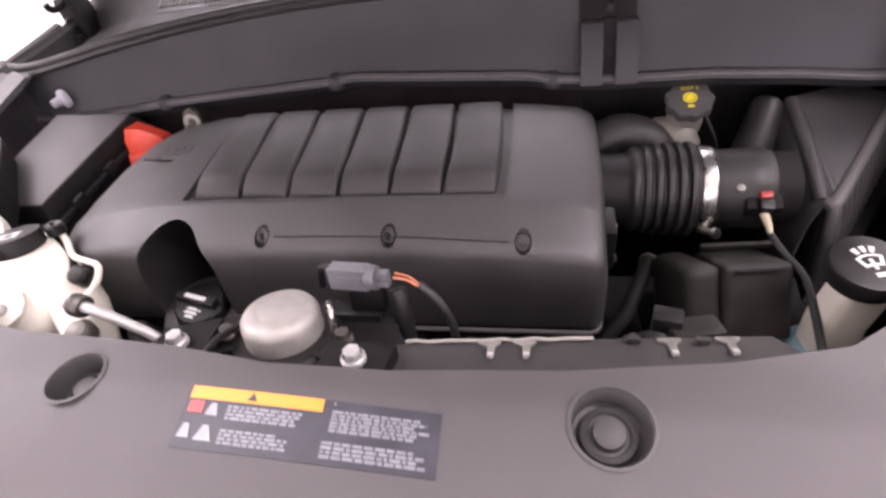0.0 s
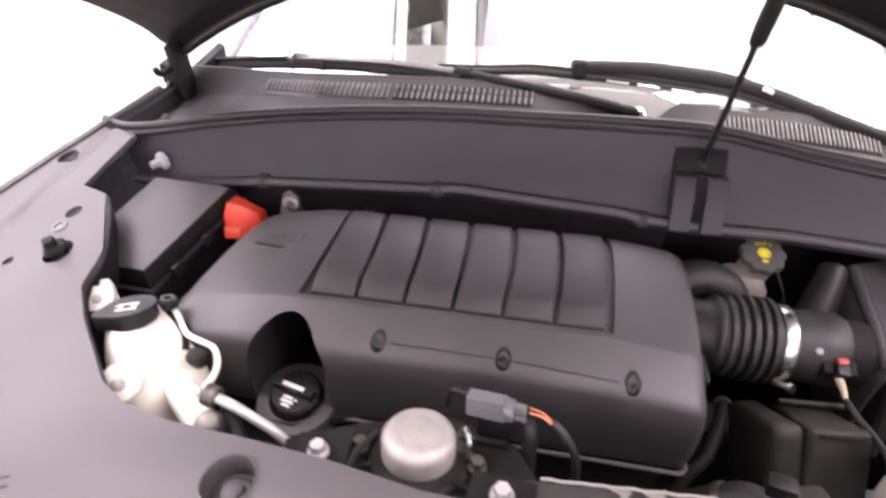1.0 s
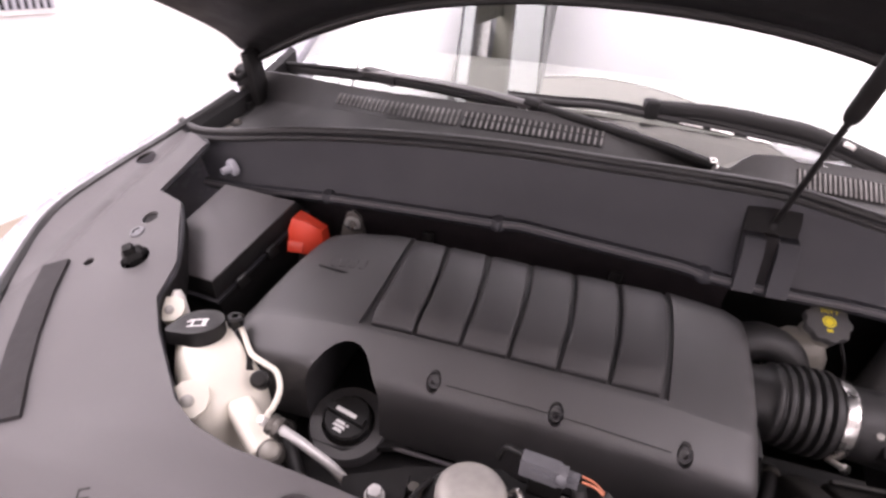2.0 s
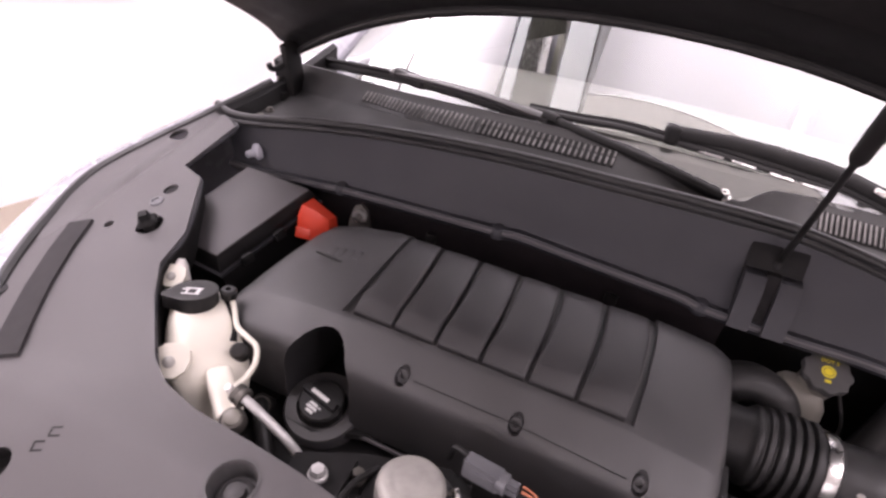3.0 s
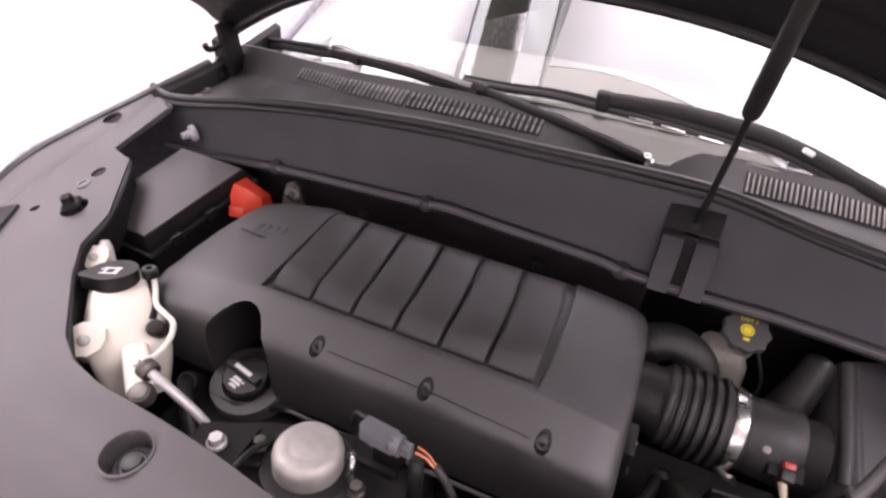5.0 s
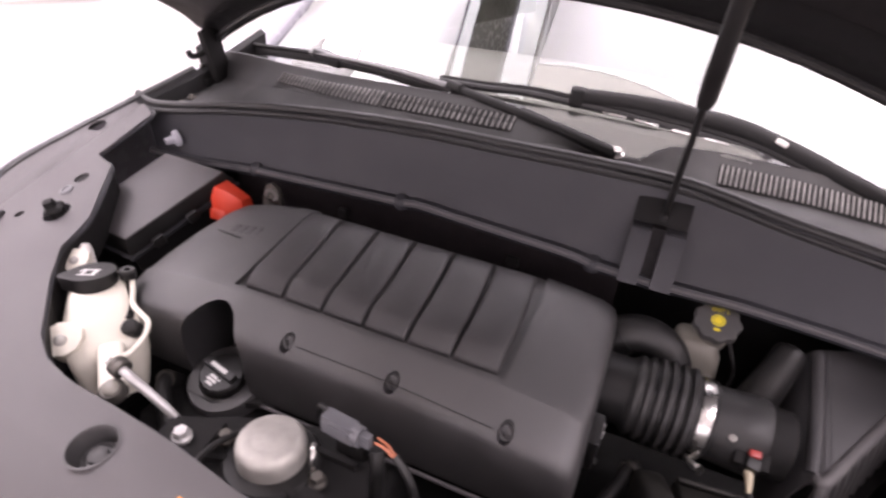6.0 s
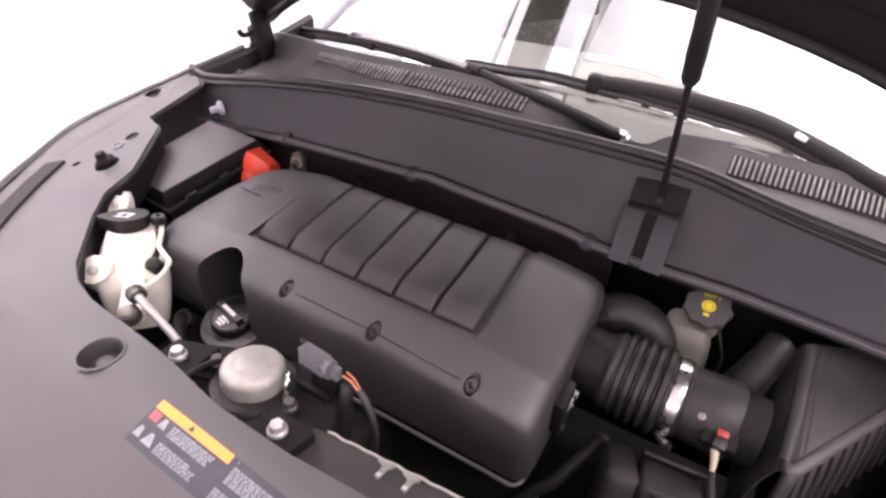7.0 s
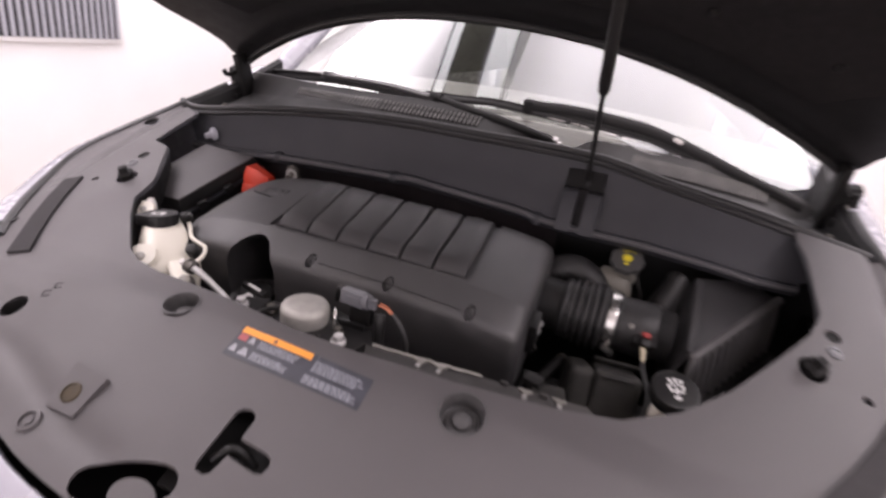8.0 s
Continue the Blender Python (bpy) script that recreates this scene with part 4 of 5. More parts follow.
    part("spout", bevel(lathe(bm_new(), [(0, 0.042), (0.006, 0.041), (0.011, 0.030), (0.017, 0.0), (0, 0.0)], along((-0.592, 0.626, 0.985), (-0.600, 0.640, 1.03)), 16), 0.002), WHITE, t, "white plastic overflow spout")
    part("strap", tube(bm_new(), [(-0.606, 0.592, 0.998), (-0.582, 0.552, 0.986), (-0.545, 0.516, 0.972), (-0.520, 0.486, 0.962), (-0.500, 0.462, 0.958), (-0.470, 0.448, 0.950)], 0.008, 8, 6, 1.3), BLACK, t, "black steel strap")
    part("side_hose", tube(bm_new(), [(-0.482, 0.622, 1.004), (-0.462, 0.606, 0.998), (-0.436, 0.582, 0.992), (-0.408, 0.572, 0.990), (-0.384, 0.562, 0.990), (-0.364, 0.536, 0.988), (-0.358, 0.510, 0.984), (-0.356, 0.493, 0.986), (-0.345, 0.477, 0.994)], 0.0043, 10), NATURAL, t, "pale overflow hose")
    part("sleeve_hose", tube(bm_new(), [(-0.476, 0.614, 0.996), (-0.452, 0.592, 0.985), (-0.430, 0.566, 0.975)], 0.006, 10), BLACK_MATT, t)
    part("valve", lathe(bm_new(), [(0, -0.016), (0.012, -0.016), (0.0125, -0.006), (0.0105, -0.004), (0.0125, -0.002), (0.0125, 0.006), (0.009, 0.010), (0, 0.011)], along((-0.400, 0.546, 0.985), (-0.387, 0.512, 1.03)), 20), BLACK, t)
    part("lug_arm", bevel(box(bm_new(), (-0.378, 0.491, 0.955), (0.104, 0.036, 0.030), rot(0, 0, -38)), 0.012, 4), NATURAL, t)
    g = part("grommet", lathe(bm_new(), [(0, -0.014), (0.016, -0.014), (0.0165, -0.002), (0.013, 0.003), (0.011, 0.0035), (0, 0.0035)], along((-0.326, 0.449, 0.978), (-0.318, 0.425, 1.03)), 24), DULL_STEEL, t)
    part("bolt_head", lathe(bm_new(), [(0, 0.0065), (0.008, 0.006), (0.0105, 0.004), (0.0105, 0.0), (0, 0.0)], along((-0.326, 0.449, 0.980), (-0.318, 0.425, 1.032)), 20), NATURAL_DULL, g)
    p = thing("coolant_pipe", (-0.31, 0.47, 0.98), "bare aluminium coolant pipe with a dark hose clamp", "pipe")
    part("pipe", tube(bm_new(), [(-0.340, 0.471, 0.998), (-0.322, 0.467, 0.999), (-0.300, 0.465, 0.992), (-0.276, 0.467, 0.975), (-0.253, 0.470, 0.955), (-0.238, 0.474, 0.925), (-0.235, 0.48, 0.86)], 0.0062, 14), ZINC, p)
    part("hose_clamp", lathe(bm_new(), [(0.007, -0.008), (0.0125, -0.008), (0.0135, -0.003), (0.0120, 0.0), (0.0135, 0.003), (0.0125, 0.008), (0.007, 0.008), (0.007, -0.008)], along((-0.330, 0.469, 0.999), (-0.30, 0.465, 0.993)), 24), DULL_STEEL, p)
    part("pipe_plug", lathe(bm_new(), [(0, 0.010), (0.005, 0.009), (0.006, 0.0), (0, 0.0)], along((-0.346, 0.470, 0.999), (-0.352, 0.460, 1.02)), 14), WHITE, p)


make_coolant_bottle()


# ---- oil filler ----
def make_oil_filler():
    t = thing("oil_filler", (-0.315, 0.606, 0.86), "black ribbed oil filler cap on a round dark base", "oil filler")
    ax = Vector((0.04, -0.34, 0.94)).normalized()
    c = Vector((-0.297, 0.606, 0.897))
    m = along(c, c + ax)
    part("base", lathe(bm_new(), [(0, -0.12), (0.056, -0.12), (0.061, -0.022), (0.058, -0.016), (0.040, -0.014), (0.036, -0.020), (0, -0.020)], m, 40), COVER, t)
    part("tongue", bevel(prism(bm_new(), [(-0.03, -0.045), (0.02, -0.050), (0.07, -0.028), (0.12, -0.012), (0.12, 0.0), (0.05, 0.01)], Matrix.Translation((-0.311, 0.618, 0.0)) @ rot(0, 0, 2), 0.860, 0.870), 0.003), BLACK, t)
    part("cap", lathe(bm_new(), [(0, -0.02), (0.033, -0.02), (0.0357, -0.016), (0.0357, 0.000), (0.033, 0.003), (0, 0.003)], m, 48, 0.02, 16), BLACK, t)
    part("grip", bevel(prism(bm_new(), [(-0.031, -0.0065), (0.031, -0.0065), (0.031, 0.0065), (-0.031, 0.0065)], m @ rot(0, 0, -18), 0.0, 0.016), 0.003), BLACK, t)
    bm = bm_new()
    for dx, dy, w, h in ((0, 0, 0.034, 0.0065),):
        prism(bm, [(dx - w / 2, dy - h / 2), (dx + w / 2, dy - h / 2), (dx + w / 2, dy + h / 2), (dx - w / 2, dy + h / 2)], m @ rot(0, 0, -18), 0.0158, 0.0165)
    part("lettering", bm, WHITE_PRINT, t)
    bm = bm_new()
    for dx, dy, w, h in ((-0.003, -0.0125, 0.017, 0.0045), (0.009, -0.0130, 0.006, 0.0030), (-0.002, -0.0185, 0.021, 0.0045), (-0.001, -0.0245, 0.015, 0.0045)):
        prism(bm, [(dx - w / 2, dy - h / 2), (dx + w / 2, dy - h / 2), (dx + w / 2 - 0.002, dy + h / 2), (dx - w / 2 + 0.002, dy + h / 2)], m @ rot(0, 0, -18), 0.003, 0.0037)
    part("symbol", bm, WHITE_PRINT, t)


make_oil_filler()


# ---- engine mount ----
def bolt(name, p, parent, r=0.0125, material=None, ax=(0, -0.08, 1)):
    m = along(p, Vector(p) + Vector(ax))
    b = part(name, lathe(bm_new(), [(0, -0.004), (r * 1.15, -0.004), (r * 1.15, 0.001), (r * 0.95, 0.003), (r * 0.92, 0.004)], m, 24), material or STEEL, parent)
    part("head", bevel(lathe(bm_new(), [(0, 0.002), (r * 0.82, 0.002), (r * 0.82, 0.010), (0, 0.010)], m, 6), 0.0012), material or STEEL, b)


def make_engine_mount():
    t = thing("engine_mount", (-0.082, 0.455, 0.97), "round cast aluminium engine mount on a black bracket", "engine mount")
    c = Vector((-0.084, 0.460, 0.968))
    part("can", lathe(bm_new(), [(0, 0.006), (0.0400, 0.006), (0.0405, 0.010), (0.0405, 0.028), (0.0395, 0.033), (0.0365, 0.0375), (0.032, 0.040), (0.0240, 0.0410), (0.0200, 0.0411), (0.0194, 0.0414), (0, 0.0415)], Matrix.Translation(c), 56), ALU, t)
    part("flange", lathe(bm_new(), [(0.036, -0.006), (0.056, -0.006), (0.058, 0.002), (0.054, 0.007), (0.044, 0.009), (0.036, 0.009)], Matrix.Translation(c), 48), BLACK, t)
    plate = [(-0.225, 0.40), (0.05, 0.385), (0.062, 0.43), (0.02, 0.500), (-0.06, 0.530), (-0.165, 0.495), (-0.235, 0.455)]
    part("bracket", bevel(prism(bm_new(), plate, Matrix(), 0.950, 0.968), 0.005), BLACK_MATT, t)
    for a, b in (((-0.130, 0.430), (-0.200, 0.405)), ((-0.045, 0.430), (0.020, 0.400)), ((-0.05, 0.49), (0.01, 0.49))):
        part("web", bevel(prism(bm_new(), [(a[0], a[1]), (b[0], b[1]), (b[0], b[1] + 0.007), (a[0], a[1] + 0.007)], Matrix(), 0.966, 0.977), 0.002), BLACK, t)
    rib = [(-0.205, 0.40), (-0.150, 0.395), (-0.158, 0.47), (-0.215, 0.45)]
    part("boss", bevel(prism(bm_new(), rib, Matrix(), 0.966, 0.986), 0.006), BLACK_MATT, t)
    part("boss", bevel(prism(bm_new(), [(-0.025, 0.395), (0.04, 0.393), (0.045, 0.43), (-0.02, 0.435)], Matrix(), 0.966, 0.992), 0.008), BLACK_MATT, t)
    part("web", tube(bm_new(), [(-0.148, 0.402, 0.985), (-0.146, 0.44, 0.985), (-0.135, 0.48, 0.975)], 0.004, 8), BLACK, t)
    bolt("bolt", (-0.185, 0.427, 0.990), t, 0.0098, ZINC)
    bolt("bolt", (0.010, 0.407, 0.996), t, 0.0102, ZINC)
    bolt("bolt", (-0.149, 0.457, 0.975), t, 0.009, DULL_STEEL)
    bolt("bolt", (-0.019, 0.456, 0.975), t, 0.009, DULL_STEEL)
    part("spring_clip", tube(bm_new(), [(-0.045, 0.482, 0.985), (-0.036, 0.475, 1.006), (-0.030, 0.464, 1.002), (-0.028, 0.458, 0.98)], 0.003, 8), STEEL, t)


make_engine_mount()


# ---- sensor plug by the mount ----
def make_plug():
    t = thing("cable_plug", (0.0, 0.505, 1.0), "grey cable plug with orange and black wires", "cable plug")
    a, b = Vector((-0.028, 0.501, 1.021)), Vector((0.036, 0.493, 1.023))
    m = along(a, b)
    part("housing", bevel(prism(bm_new(), [(-0.0085, -0.0120), (0.0085, -0.0120), (0.0085, 0.0120), (-0.0085, 0.0120)], m, -0.010, 0.034), 0.003), GREY_PLASTIC, t)
    part("latch", bevel(prism(bm_new(), [(-0.0098, -0.004), (-0.007, -0.004), (-0.007, 0.004), (-0.0098, 0.004)], m, 0.0, 0.028), 0.0012), GREY_PLASTIC, t)
    part("collar", bevel(prism(bm_new(), [(0.0112 * math.cos(w), 0.0138 * math.sin(w)) for w in [math.pi * k / 8 for k in range(16)]], m, 0.031, 0.042), 0.0015), GREY_PLASTIC, t)
    for d in (-0.0045, 0.0045):
        part("rear_plug", bevel(prism(bm_new(), [(-0.0045, d - 0.0038), (0.0045, d - 0.0038), (0.0045, d + 0.0038), (-0.0045, d + 0.0038)], m, 0.040, 0.055), 0.0015), GREY_PLASTIC, t)
    for k, off in enumerate((-0.004, 0.004)):
        part("wire", tube(bm_new(), [(0.030, 0.5005 + off, 1.022), (0.044, 0.499 + off * 0.7, 1.020), (0.054, 0.497 + off * 0.5, 1.014), (0.062, 0.497, 1.010)], 0.0015, 8), ORANGE, t, "orange wire")
    part("sheath", tube(bm_new(), [(0.056, 0.497, 1.0135), (0.072, 0.494, 0.999), (0.086, 0.492, 0.972), (0.090, 0.490, 0.935), (0.09, 0.49, 0.88)], 0.0050, 12), RUBBER, t)
    part("flat_loom", tube(bm_new(), [(0.030, 0.505, 1.002), (0.034, 0.500, 0.985), (0.036, 0.498, 0.95), (0.036, 0.50, 0.88)], 0.009, 12), RUBBER, t)
    part("holder", bevel(box(bm_new(), (-0.006, 0.512, 0.990), (0.040, 0.016, 0.040)), 0.004), BLACK_MATT, t)
    part("lead", tube(bm_new(), [(-0.030, 0.509, 1.022), (-0.045, 0.514, 1.022), (-0.058, 0.520, 1.016), (-0.064, 0.526, 0.99)], 0.004, 10), BLACK, t)


make_plug()


SHROUD = mat("dusty_shroud_plastic", (0.040, 0.038, 0.037), 0.6, vary=0.15, scale=20, bump=0.2, dust=0.04, spec=0.3)


# ---- radiator top and cables in front of the engine ----
def make_radiator_top():
    t = thing("radiator_shroud", (0.2, 0.44, 0.95), "flat black radiator shroud edge with bright spring clips", "radiator shroud")
    out = [(0.030, 0.375), (0.030, 0.447), (0.10, 0.455), (0.385, 0.476), (0.425, 0.43), (0.42, 0.39)]
    part("cover", bevel(prism(bm_new(), out, Matrix(), 0.962, 0.976), 0.003), SHROUD, t)
    for x, y in ((0.132, 0.445), (0.165, 0.447), (0.296, 0.456), (0.347, 0.460)):
        strip = [(-0.013, 0.006), (-0.012, 0.010), (0.008, 0.011), (0.009, 0.008), (0.0036, 0.002), (0.0030, -0.011), (0.0020, -0.014), (-0.0020, -0.014), (-0.0030, -0.011), (-0.0040, 0.002)]
        clip = part("spring_clip", bevel(prism(bm_new(), strip, Matrix.Translation((x, y, 0.9765)), 0.0, 0.0024), 0.0006), DULL_ALU, t)
        part("bent_tip", bevel(box(bm_new(), (x, y - 0.011, 0.9800), (0.0058, 0.0065, 0.0036), rot(-14, 0, 0)), 0.0008), ZINC, clip, "bright bent tip")
    edge = [(0.048 + 0.0105 * k, 0.4497 + 0.075 * (0.0105 * k) + 0.0008 * math.sin(2.3 * k), 0.9785 + 0.0006 * math.sin(1.7 * k)) for k in range(18)]
    part("edge_strip", tube(bm_new(), edge, 0.0019, 6, 2), ALU, t, "bright metal edge strip")
    for x in (0.262, 0.322):
        part("edge_notch", bevel(box(bm_new(), (x, 0.457 + 0.02 * (x - 0.1), 0.981), (0.012, 0.006, 0.006)), 0.001), SHROUD, t)
    part("front_face", bevel(box(bm_new(), (0.21, 0.39, 0.85), (0.36, 0.02, 0.24)), 0.004), BLACK_MATT, t)


make_radiator_top()


# ---- air intake ----
def make_intake():
    t = thing("intake_hose", (0.35, 0.79, 0.93), "ribbed black rubber intake hose with a bright clamp", "hose")
    a, b = Vector((0.235, 0.800, 0.968)), Vector((0.521, 0.795, 0.967))
    m = along(a, b)
    prof = [(0, 0.0), (0.048, 0.0), (0.051, 0.01), (0.051, 0.055), (0.056, 0.062)]
    z = 0.062
    for k in range(6):
        r = (0.0600, 0.0625, 0.0645, 0.066, 0.066, 0.066)[k]
        prof += [(0.057, z + 0.001), (r - 0.0005, z + 0.0035), (r, z + 0.007), (r - 0.0005, z + 0.010), (0.057, z + 0.013)]
        z += 0.0143
    prof += [(0.057, z + 0.002), (0.057, z + 0.024), (0.054, z + 0.026), (0, z + 0.026)]
    part("bellows", lathe(bm_new(), prof, m, 48), RUBBER, t)
    part("clamp_band", lathe(bm_new(), [(0.0575, z + 0.004), (0.0595, z + 0.004), (0.060, z + 0.006), (0.060, z + 0.018), (0.0595, z + 0.020), (0.0575, z + 0.020)], m, 48), STEEL, t, "bright steel clamp band")
    q = m @ Vector((0.0, 0.0, z + 0.012))
    part("clamp_screw", lathe(bm_new(), [(0, -0.014), (0.005, -0.014), (0.005, 0.014), (0.008, 0.014), (0.008, 0.020), (0, 0.020)], along(q + Vector((0, -0.052, -0.038)), q + Vector((0.02, -0.08, -0.03))), 8), STEEL, t)
    d = thing("air_duct", (0.47, 0.785, 0.93), "black plastic air duct with the airflow sensor", "air duct")
    part("tube", lathe(bm_new(), [(0, z + 0.02), (0.053, z + 0.02), (0.0535, z + 0.03), (0.055, z + 0.06), (0.056, z + 0.088), (0.053, z + 0.094), (0, z + 0.094)], m, 40), RUBBER, d)
    part("collar", lathe(bm_new(), [(0, z + 0.09), (0.050, z + 0.09), (0.049, z + 0.125), (0, z + 0.125)], m, 32), BLACK_MATT, d)
    part("sensor_flange", bevel(box(bm_new(), (0.459, 0.746, 0.968), (0.044, 0.024, 0.024), rot(35, 0, 0)), 0.004), BLACK_MATT, d)
    part("sensor_plug", bevel(box(bm_new(), (0.459, 0.734, 0.971), (0.018, 0.016, 0.018), rot(30, 10, 0)), 0.003), BLACK, d)
    part("red_lock", bevel(box(bm_new(), (0.460, 0.742, 0.982), (0.015, 0.010, 0.013), rot(30, 0, 5)), 0.003), RED_LOCK, d, "red plug lock")
    part("screw", lathe(bm_new(), [(0, 0.005), (0.005, 0.004), (0.006, 0), (0, 0)], along((0.431, 0.750, 0.990), (0.425, 0.704, 1.038)), 14), DULL_ALU, d)
    part("sensor_wires", tube(bm_new(), [(0.459, 0.732, 0.962), (0.462, 0.718, 0.952), (0.463, 0.708, 0.944)], lambda u: 0.0058 - 0.003 * u, 10), TAN, d)
    part("sensor_lead", tube(bm_new(), [(0.463, 0.708, 0.944), (0.468, 0.68, 0.938), (0.478, 0.63, 0.93), (0.475, 0.57, 0.905), (0.462, 0.50, 0.88), (0.455, 0.47, 0.82)], 0.0046, 10), RUBBER, d)
    e = thing("breather_elbow", (0.31, 0.87, 0.96), "smooth black breather elbow behind the intake hose", "hose")
    part("elbow", tube(bm_new(), [(0.245, 0.875, 0.985), (0.268, 0.880, 1.010), (0.300, 0.885, 1.018), (0.335, 0.882, 1.004), (0.352, 0.876, 0.970), (0.352, 0.870, 0.92)], 0.031, 18), RUBBER, e)
    part("collar", lathe(bm_new(), [(0.026, -0.012), (0.032, -0.012), (0.032, 0.012), (0.026, 0.012)], along((0.262, 0.878, 1.004), (0.28, 0.882, 1.02)), 24), BLACK, e)


make_intake()


# ---- air filter box ----
def make_air_box():
    t = thing("air_filter_box", (0.60, 0.86, 0.85), "black air filter box with a finned side", "air filter box")
    A, B, C, D = Vector((0.550, 0.762, 0.962)), Vector((0.706, 0.985, 1.030)), Vector((0.645, 1.000, 1.046)), Vector((0.552, 0.955, 1.044))
    c = (A + B + C + D) / 4
    rows = [[c + (p - c) * k + Vector((0, 0, dz)) for p in (A, B, C, D)] for dz, k in ((-0.16, 1.03), (-0.014, 1.02), (-0.004, 1.0), (0.0, 0.96), (0.002, 0.90))]
    part("lid", bevel(loft(bm_new(), rows, closed=True, caps=True), 0.006, 3, 20), BOX_LID, t)
    rows = []
    for k in range(9):
        p = A.lerp(D, k / 8)
        bulge = math.sin(math.pi * min(1, k / 8))
        rows.append([p + Vector(q) for q in ((0.012, 0, 0.001), (-0.004, -0.002, -0.002), (-0.016, -0.004, -0.012), (-0.026 - 0.004 * bulge, -0.006, -0.034), (-0.034 - 0.008 * bulge, -0.008, -0.075), (-0.040, -0.010, -0.17))])
    part("side_wall", thick(loft(bm_new(), rows), 0.003), BOX_LID, t)
    part("ridge", tube(bm_new(), [A + Vector((-0.008, 0.012, -0.006)), A.lerp(D, 0.4) + Vector((-0.006, 0, -0.004)), D + Vector((-0.006, -0.01, -0.006))], 0.010, 12), BOX_LID, t)
    d = (B - A).normalized()
    out = Vector((d.y, -d.x, 0)).normalized()
    edge = [A + Vector((-0.004, 0.004, -0.004)), A + out * 0.004, A.lerp(B, 0.25) + out * 0.004, A.lerp(B, 0.5) + out * 0.004, A.lerp(B, 0.75) + out * 0.004, B + Vector((0.003, -0.004, 0))]
    part("rim", tube(bm_new(), edge, 0.0085, 12), FIN, t)
    part("rim", tube(bm_new(), [A + out * 0.002, A + Vector((0.0, -0.012, -0.016)), A + Vector((-0.002, -0.019, -0.045)), A + Vector((-0.003, -0.022, -0.13))], 0.0085, 10), AIRBOX, t)
    # black sheet that stands in for the deep shade between the fins
    part("fin_gap_sheet", thick(loft(bm_new(), [[p + Vector((0, 0, h)) - out * 0.004 for p in (A, A.lerp(B, 0.5), B)] for h in (-0.008, -0.15)]), 0.002), BLACK_MATT, t)
    for k in range(12):
        p = A.lerp(B, 0.05 + 0.92 * k / 11)
        rows = []
        for deep, near, far, half in ((0.002, -0.004, 0.005, 0.0088), (-0.006, -0.004, 0.008, 0.0066), (-0.018, -0.004, 0.011, 0.0056), (-0.045, -0.004, 0.015, 0.0048), (-0.115, -0.004, 0.020, 0.0036)):
            rows.append([p + out * o + d * w + Vector((0, 0, deep)) for o, w in ((near, -half), (far - 0.002, -half), (far, -half * 0.6), (far, half * 0.6), (far - 0.002, half), (near, half))])
        part("fin", loft(bm_new(), rows, closed=True, caps=True), FIN, t)
    rows = [[p + Vector((0, 0, -0.115)) + out * o for p in (A, A.lerp(B, 0.5), B)] for o in (0.0, 0.034)] + [[p + Vector((0, 0, -0.135)) + out * 0.034 for p in (A, A.lerp(B, 0.5), B)]]
    part("lower_rim", thick(loft(bm_new(), rows), 0.006), BLACK, t)
    part("snorkel", tube(bm_new(), [(0.506, 0.925, 1.045), (0.504, 0.921, 1.040), (0.495, 0.905, 1.012), (0.484, 0.890, 0.982), (0.470, 0.872, 0.945)], lambda u: 0.019 * math.sqrt(min(1, 0.02 + u * 7)) + 0.012 * u, 20), BLACK, t)


make_air_box()


# ---- brake fluid reservoir ----
def text_mesh(body, size, m):
    cu = bpy.data.curves.new("lettering", "FONT")
    cu.body, cu.size, cu.align_x, cu.align_y, cu.extrude = body, size, "CENTER", "CENTER", 0.0003
    ob = new("lettering", cu)
    bpy.context.view_layer.update()
    me = bpy.data.meshes.new_from_object(ob.evaluated_get(bpy.context.evaluated_depsgraph_get()))
    bpy.data.objects.remove(ob)
    bpy.data.curves.remove(cu)
    bm = bm_new()
    bm.from_mesh(me)
    bpy.data.meshes.remove(me)
    bm.transform(m)
    return bm


def make_brake_reservoir():
    t = thing("brake_reservoir", (0.395, 0.95, 0.9), "milky brake fluid reservoir with a lobed black cap", "reservoir")
    ax = Vector((-0.03, -0.52, 0.85)).normalized()
    c = Vector((0.398, 0.931, 1.052))
    side = Vector((1, 0, 0))
    side = (side - ax * side.dot(ax)).normalized()
    up = ax.cross(side)
    m = Matrix(((side.x, up.x, ax.x, c.x), (side.y, up.y, ax.y, c.y), (side.z, up.z, ax.z, c.z), (0, 0, 0, 1))) @ Matrix.Scale(0.88, 4)
    cap = part("cap", lathe(bm_new(), [(0, -0.016), (0.036, -0.016), (0.0385, -0.012), (0.039, 0.0), (0.0375, 0.004), (0.030, 0.005), (0, 0.005)], m, 90, 0.055, 9), AIRBOX, t, "lobed black cap with yellow print")
    bm = lathe(bm_new(), [(0.0085, 0.0056), (0.0115, 0.0056), (0.0115, 0.0052), (0.0085, 0.0052), (0.0085, 0.0056)], m, 32)
    lathe(bm, [(0, 0.0058), (0.0072, 0.0058), (0.0072, 0.0052), (0, 0.0052)], m, 24)
    prism(bm, [(-0.005, -0.021), (0.005, -0.021), (0.005, -0.0155), (-0.005, -0.0155)], m, 0.0052, 0.0057)
    part("symbol", bm, YELLOW, cap)
    part("lettering", text_mesh("DOT 3", 0.0098, m @ Matrix.Translation((0.001, 0.0205, 0.0054))), YELLOW, cap)
    part("neck", lathe(bm_new(), [(0, -0.07), (0.030, -0.07), (0.031, -0.05), (0.027, -0.03), (0.027, -0.012), (0, -0.012)], m, 28), NATURAL_DULL, t)
